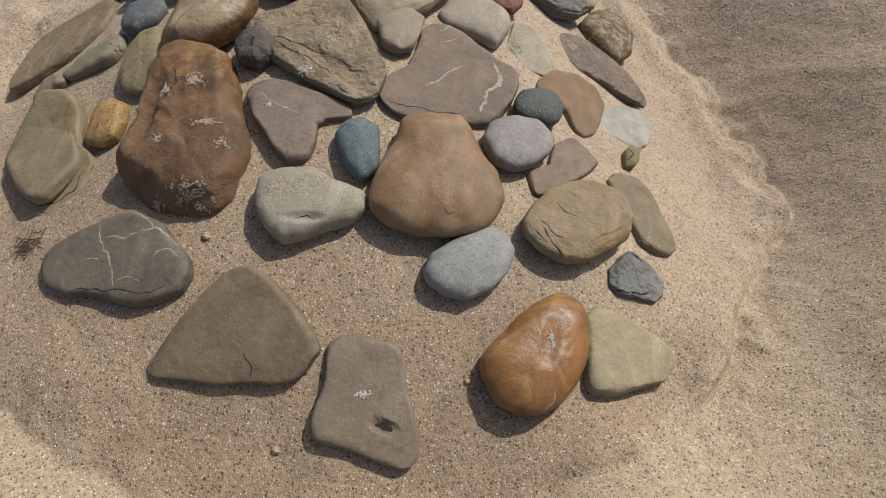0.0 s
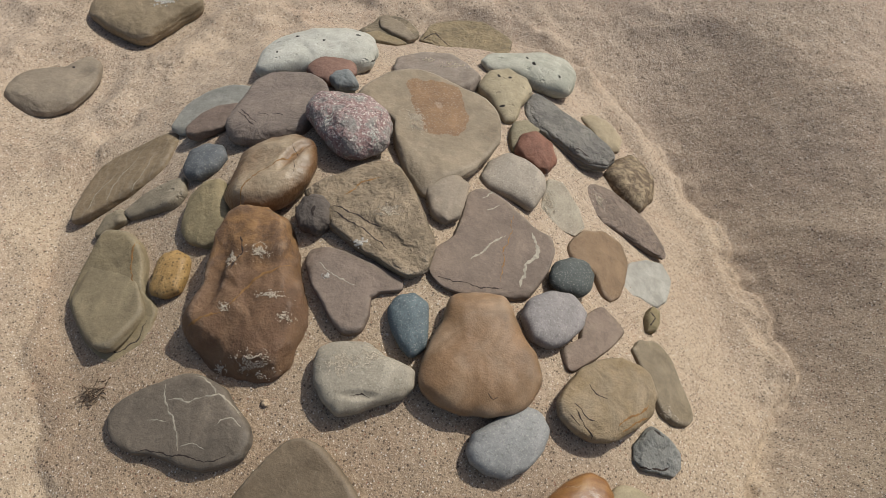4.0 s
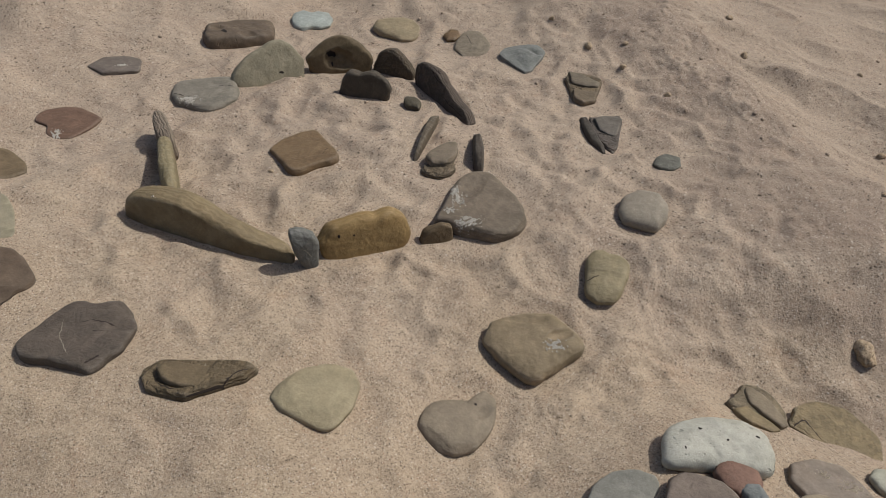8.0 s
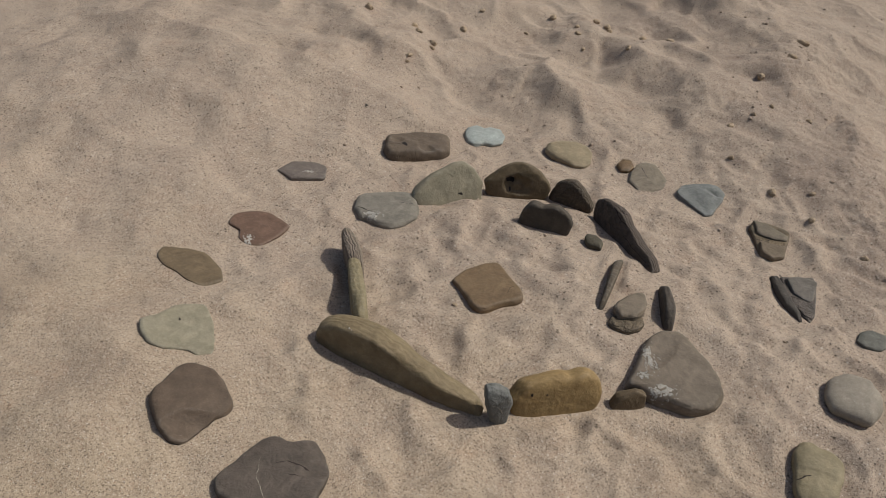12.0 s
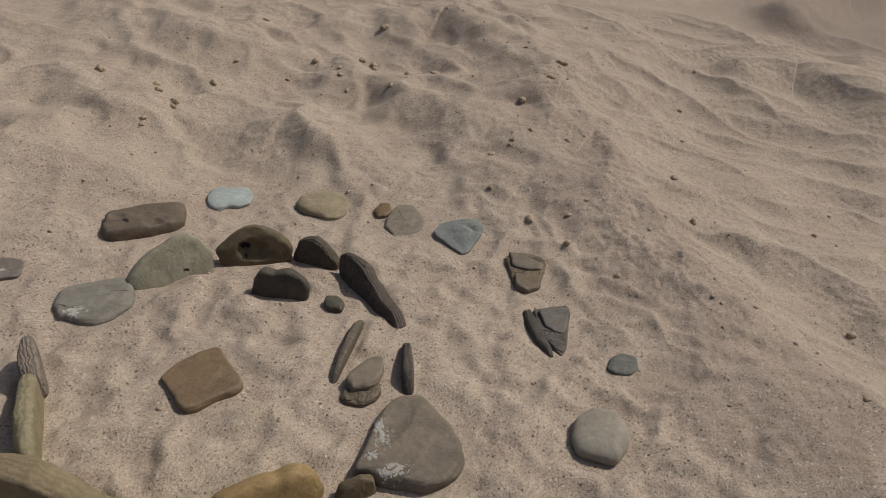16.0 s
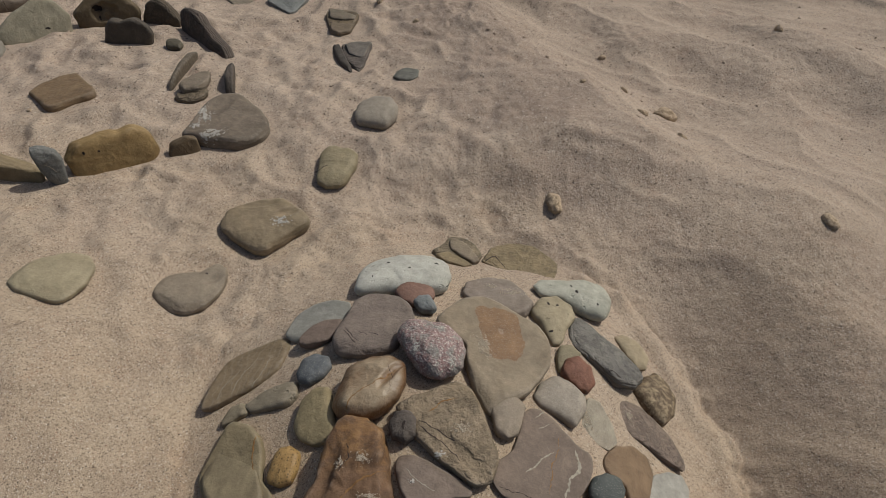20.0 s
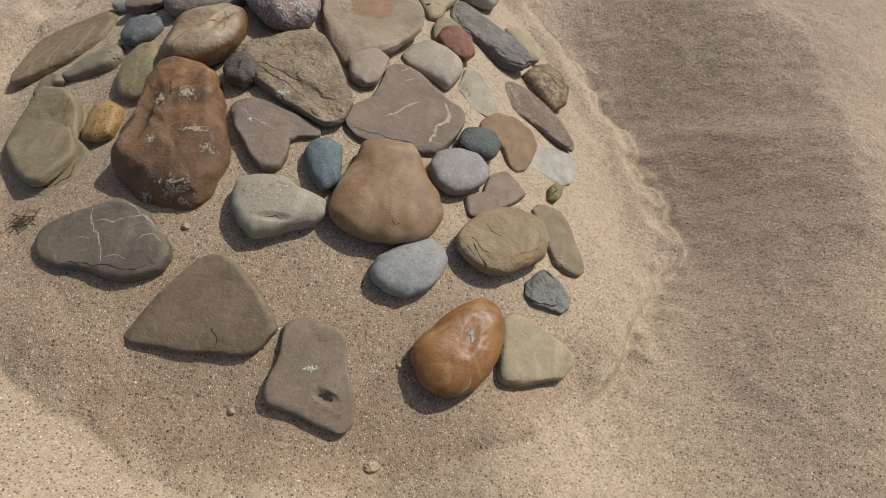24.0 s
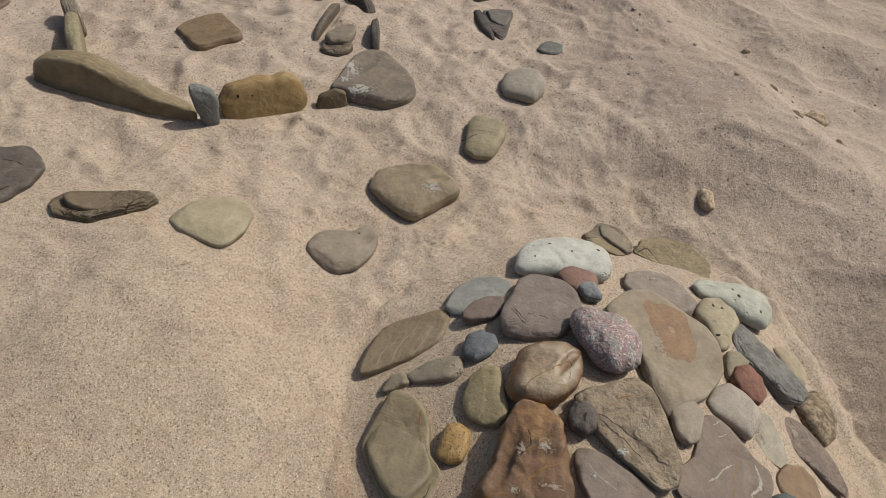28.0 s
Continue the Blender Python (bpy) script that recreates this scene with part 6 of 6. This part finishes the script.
for x, y, long, wide, high, turn in (
        (-0.87, 4.70, 3.4, 1.8, 1.6, 10), (-1.06, 3.39, 1.2, 0.9, 1.4, 0), (-2.03, 4.28, 2.0, 1.4, 1.6, 0), (-2.64, 3.35, 1.2, 0.8, 1.0, 30), (-0.71, 3.09, 1.6, 1.2, 1.2, 70), (0.02, 0.20, 1.3, 0.9, 0.8, 0),
        (-0.64, 0.39, 0.9, 0.7, 0.7, 0), (-0.32, 0.54, 0.7, 0.6, 0.7, 0), (-1.73, 1.94, 0.9, 0.7, 0.6, 0), (0.05, 0.35, 0.5, 0.4, 0.5, 0), (-0.20, 0.26, 0.6, 0.5, 0.5, 0), (0.43, 2.40, 2.4, 1.4, 1.2, 150), (0.56, 2.26, 2.2, 1.0, 0.9, 130)):
    sand_clod(x, y, long, wide, high, turn)

for x, y, long, wide, high, turn in (
        (-2.06, 4.35, 1.6, 1.0, 1.2, 39), (-1.96, 4.18, 1.4, 0.9, 1.1, 74), (-1.92, 4.54, 2.3, 1.8, 1.6, 137), (-1.72, 4.18, 1.8, 1.3, 1.5, 67), (-1.54, 4.48, 1.6, 1.2, 1.3, 66),
        (-2.00, 4.58, 2.3, 1.5, 1.6, 160), (-1.03, 4.26, 2.4, 1.9, 2.1, 95), (-0.95, 3.91, 1.4, 1.0, 1.1, 129), (-0.77, 3.90, 1.6, 1.1, 1.1, 140), (-1.10, 3.69, 2.4, 1.4, 1.6, 79),
        (-2.63, 3.62, 2.4, 1.7, 1.7, 153), (-2.65, 3.39, 1.7, 1.2, 1.1, 66), (-2.74, 3.67, 2.4, 1.4, 1.4, 160), (-2.23, 4.44, 2.6, 1.8, 2.1, 87), (-0.72, 3.27, 1.5, 1.1, 0.9, 51),
        (-0.87, 3.21, 2.1, 1.5, 1.4, 111), (-0.20, 3.45, 2.3, 1.5, 1.7, 82), (0.35, 3.63, 1.4, 0.9, 1.0, 149), (0.33, 2.96, 2.1, 1.4, 1.5, 45), (-0.15, 4.78, 1.7, 1.0, 1.2, 21),
        (-1.69, 4.44, 2.5, 1.9, 2.0, 83), (-1.02, 3.78, 1.3, 0.9, 1.2, 166)):
    sand_clod(x, y, long, wide, high, turn)


def scatter_grains():
    rs = random.Random(5)
    points, faces = [], []
    r2 = np.random.RandomState(5)
    spots = np.concatenate([np.stack([r2.uniform(-1.0, 1.1, 9000), r2.uniform(-0.1, 1.8, 9000)], 1), np.stack([r2.uniform(-3.0, 1.3, 9000), r2.uniform(0.6, 4.2, 9000)], 1)])
    heights = sand_height(spots[:, 0], spots[:, 1])
    for (x, y), z in zip(spots, heights):
        grain(points, faces, (x, y, z + 0.0004), 0.0009 + 0.0011 * rs.random() ** 3, rs)
    ob = new("coarse_grains", mesh_from("coarse_grains", points, faces, GRAINS, False))
    tagged(ob, "scattered dark and pale coarse grains on the sand", "grains", kind="stuff")


scatter_grains()


def scatter_crumbs():
    """Little lumps of caked sand, thickest where the sand is trodden up at the back."""
    rs = np.random.RandomState(8)
    points, faces = [], []
    n = 4400
    x, y = rs.uniform(-3.6, 1.8, n), 2.3 + 3.4 * rs.rand(n)
    keep = ((noise2(x * 1.7, y * 1.7, 14) > 0.12) & (rs.rand(n) < 0.35)) | (rs.rand(n) < 0.03)
    crest = np.interp(y, (2.24, 2.61, 2.92, 3.30, 3.82, 4.34, 5.13), (0.36, 0.17, -0.11, -0.34, -0.51, -0.76, -1.17))
    keep |= (np.abs(x - crest) < 0.10) & (rs.rand(n) < 0.7)
    keep |= (np.abs(x - crest + 0.3) < 0.3) & (y > 2.8) & (rs.rand(n) < 0.5)
    x, y = x[keep], y[keep]
    z = sand_height(x, y)
    ball = bmesh.new()
    bmesh.ops.create_icosphere(ball, subdivisions=1, radius=1.0)
    shape = np.array([p.co for p in ball.verts])
    tris = [tuple(p.index for p in f.verts) for f in ball.faces]
    ball.free()
    for px, py, pz in zip(x, y, z):
        s = 0.0024 + 0.007 * rs.rand() ** 3.5
        k = rs.uniform(0, 60)
        lump = shape * (1 + 0.3 * noise3(shape[:, 0] * 1.6 + k, shape[:, 1] * 1.6, shape[:, 2] * 1.6, 4))[:, None]
        lump = lump * s * rs.uniform(0.6, 1.3, 3) * np.array([1, 1, 0.8]) + np.array([px, py, pz + 0.15 * s])
        base = len(points)
        points += [tuple(c) for c in lump]
        faces += [tuple(base + i for i in f) for f in tris]
    ob = new("sand_crumbs", mesh_from("sand_crumbs", points, faces, CLOD))
    tagged(ob, "scattered crumbs of caked sand on the beach", "sand", kind="stuff")


scatter_crumbs()


def seaweed_scrap(x, y, count=60):
    """A dried brown tangle of thin weed, pressed on the sand."""
    rs = random.Random(11)
    z = float(sand_height(np.array([x]), np.array([y]))[0])
    points, faces = [], []
    for _ in range(count):
        p = Vector((rs.gauss(0, 0.016), rs.gauss(0, 0.008), rs.uniform(0.001, 0.006)))
        f = rs.uniform(-0.9, 0.9) + (math.pi if rs.random() < 0.5 else 0) + 0.5
        base = len(points)
        for k in range(7):
            w = 0.0009 * (1 - k / 9)
            side = Vector((-math.sin(f), math.cos(f), 0)) * w
            points += [p - side, p + Vector((0, 0, w * 1.4)), p + side]
            p = p + Vector((math.cos(f), math.sin(f), rs.uniform(-0.25, 0.2))) * 0.0024
            p.z = max(0.0008, p.z)
            f += rs.uniform(-0.5, 0.5)
        for k in range(6):
            for c in (0, 1):
                q = base + 3 * k + c
                faces.append((q, q + 1, q + 4, q + 3))
    ob = new("seaweed_scrap", mesh_from("seaweed_scrap", points, faces, WEED))
    ob.matrix_world = pose(x, y, z - 0.001, 0, 0, 18)
    tagged(ob, "small dried brown tangle of seaweed on the sand", "seaweed")


WEED = plain("weed", "4a3a2b", 0.9)
seaweed_scrap(-0.60, 0.565)
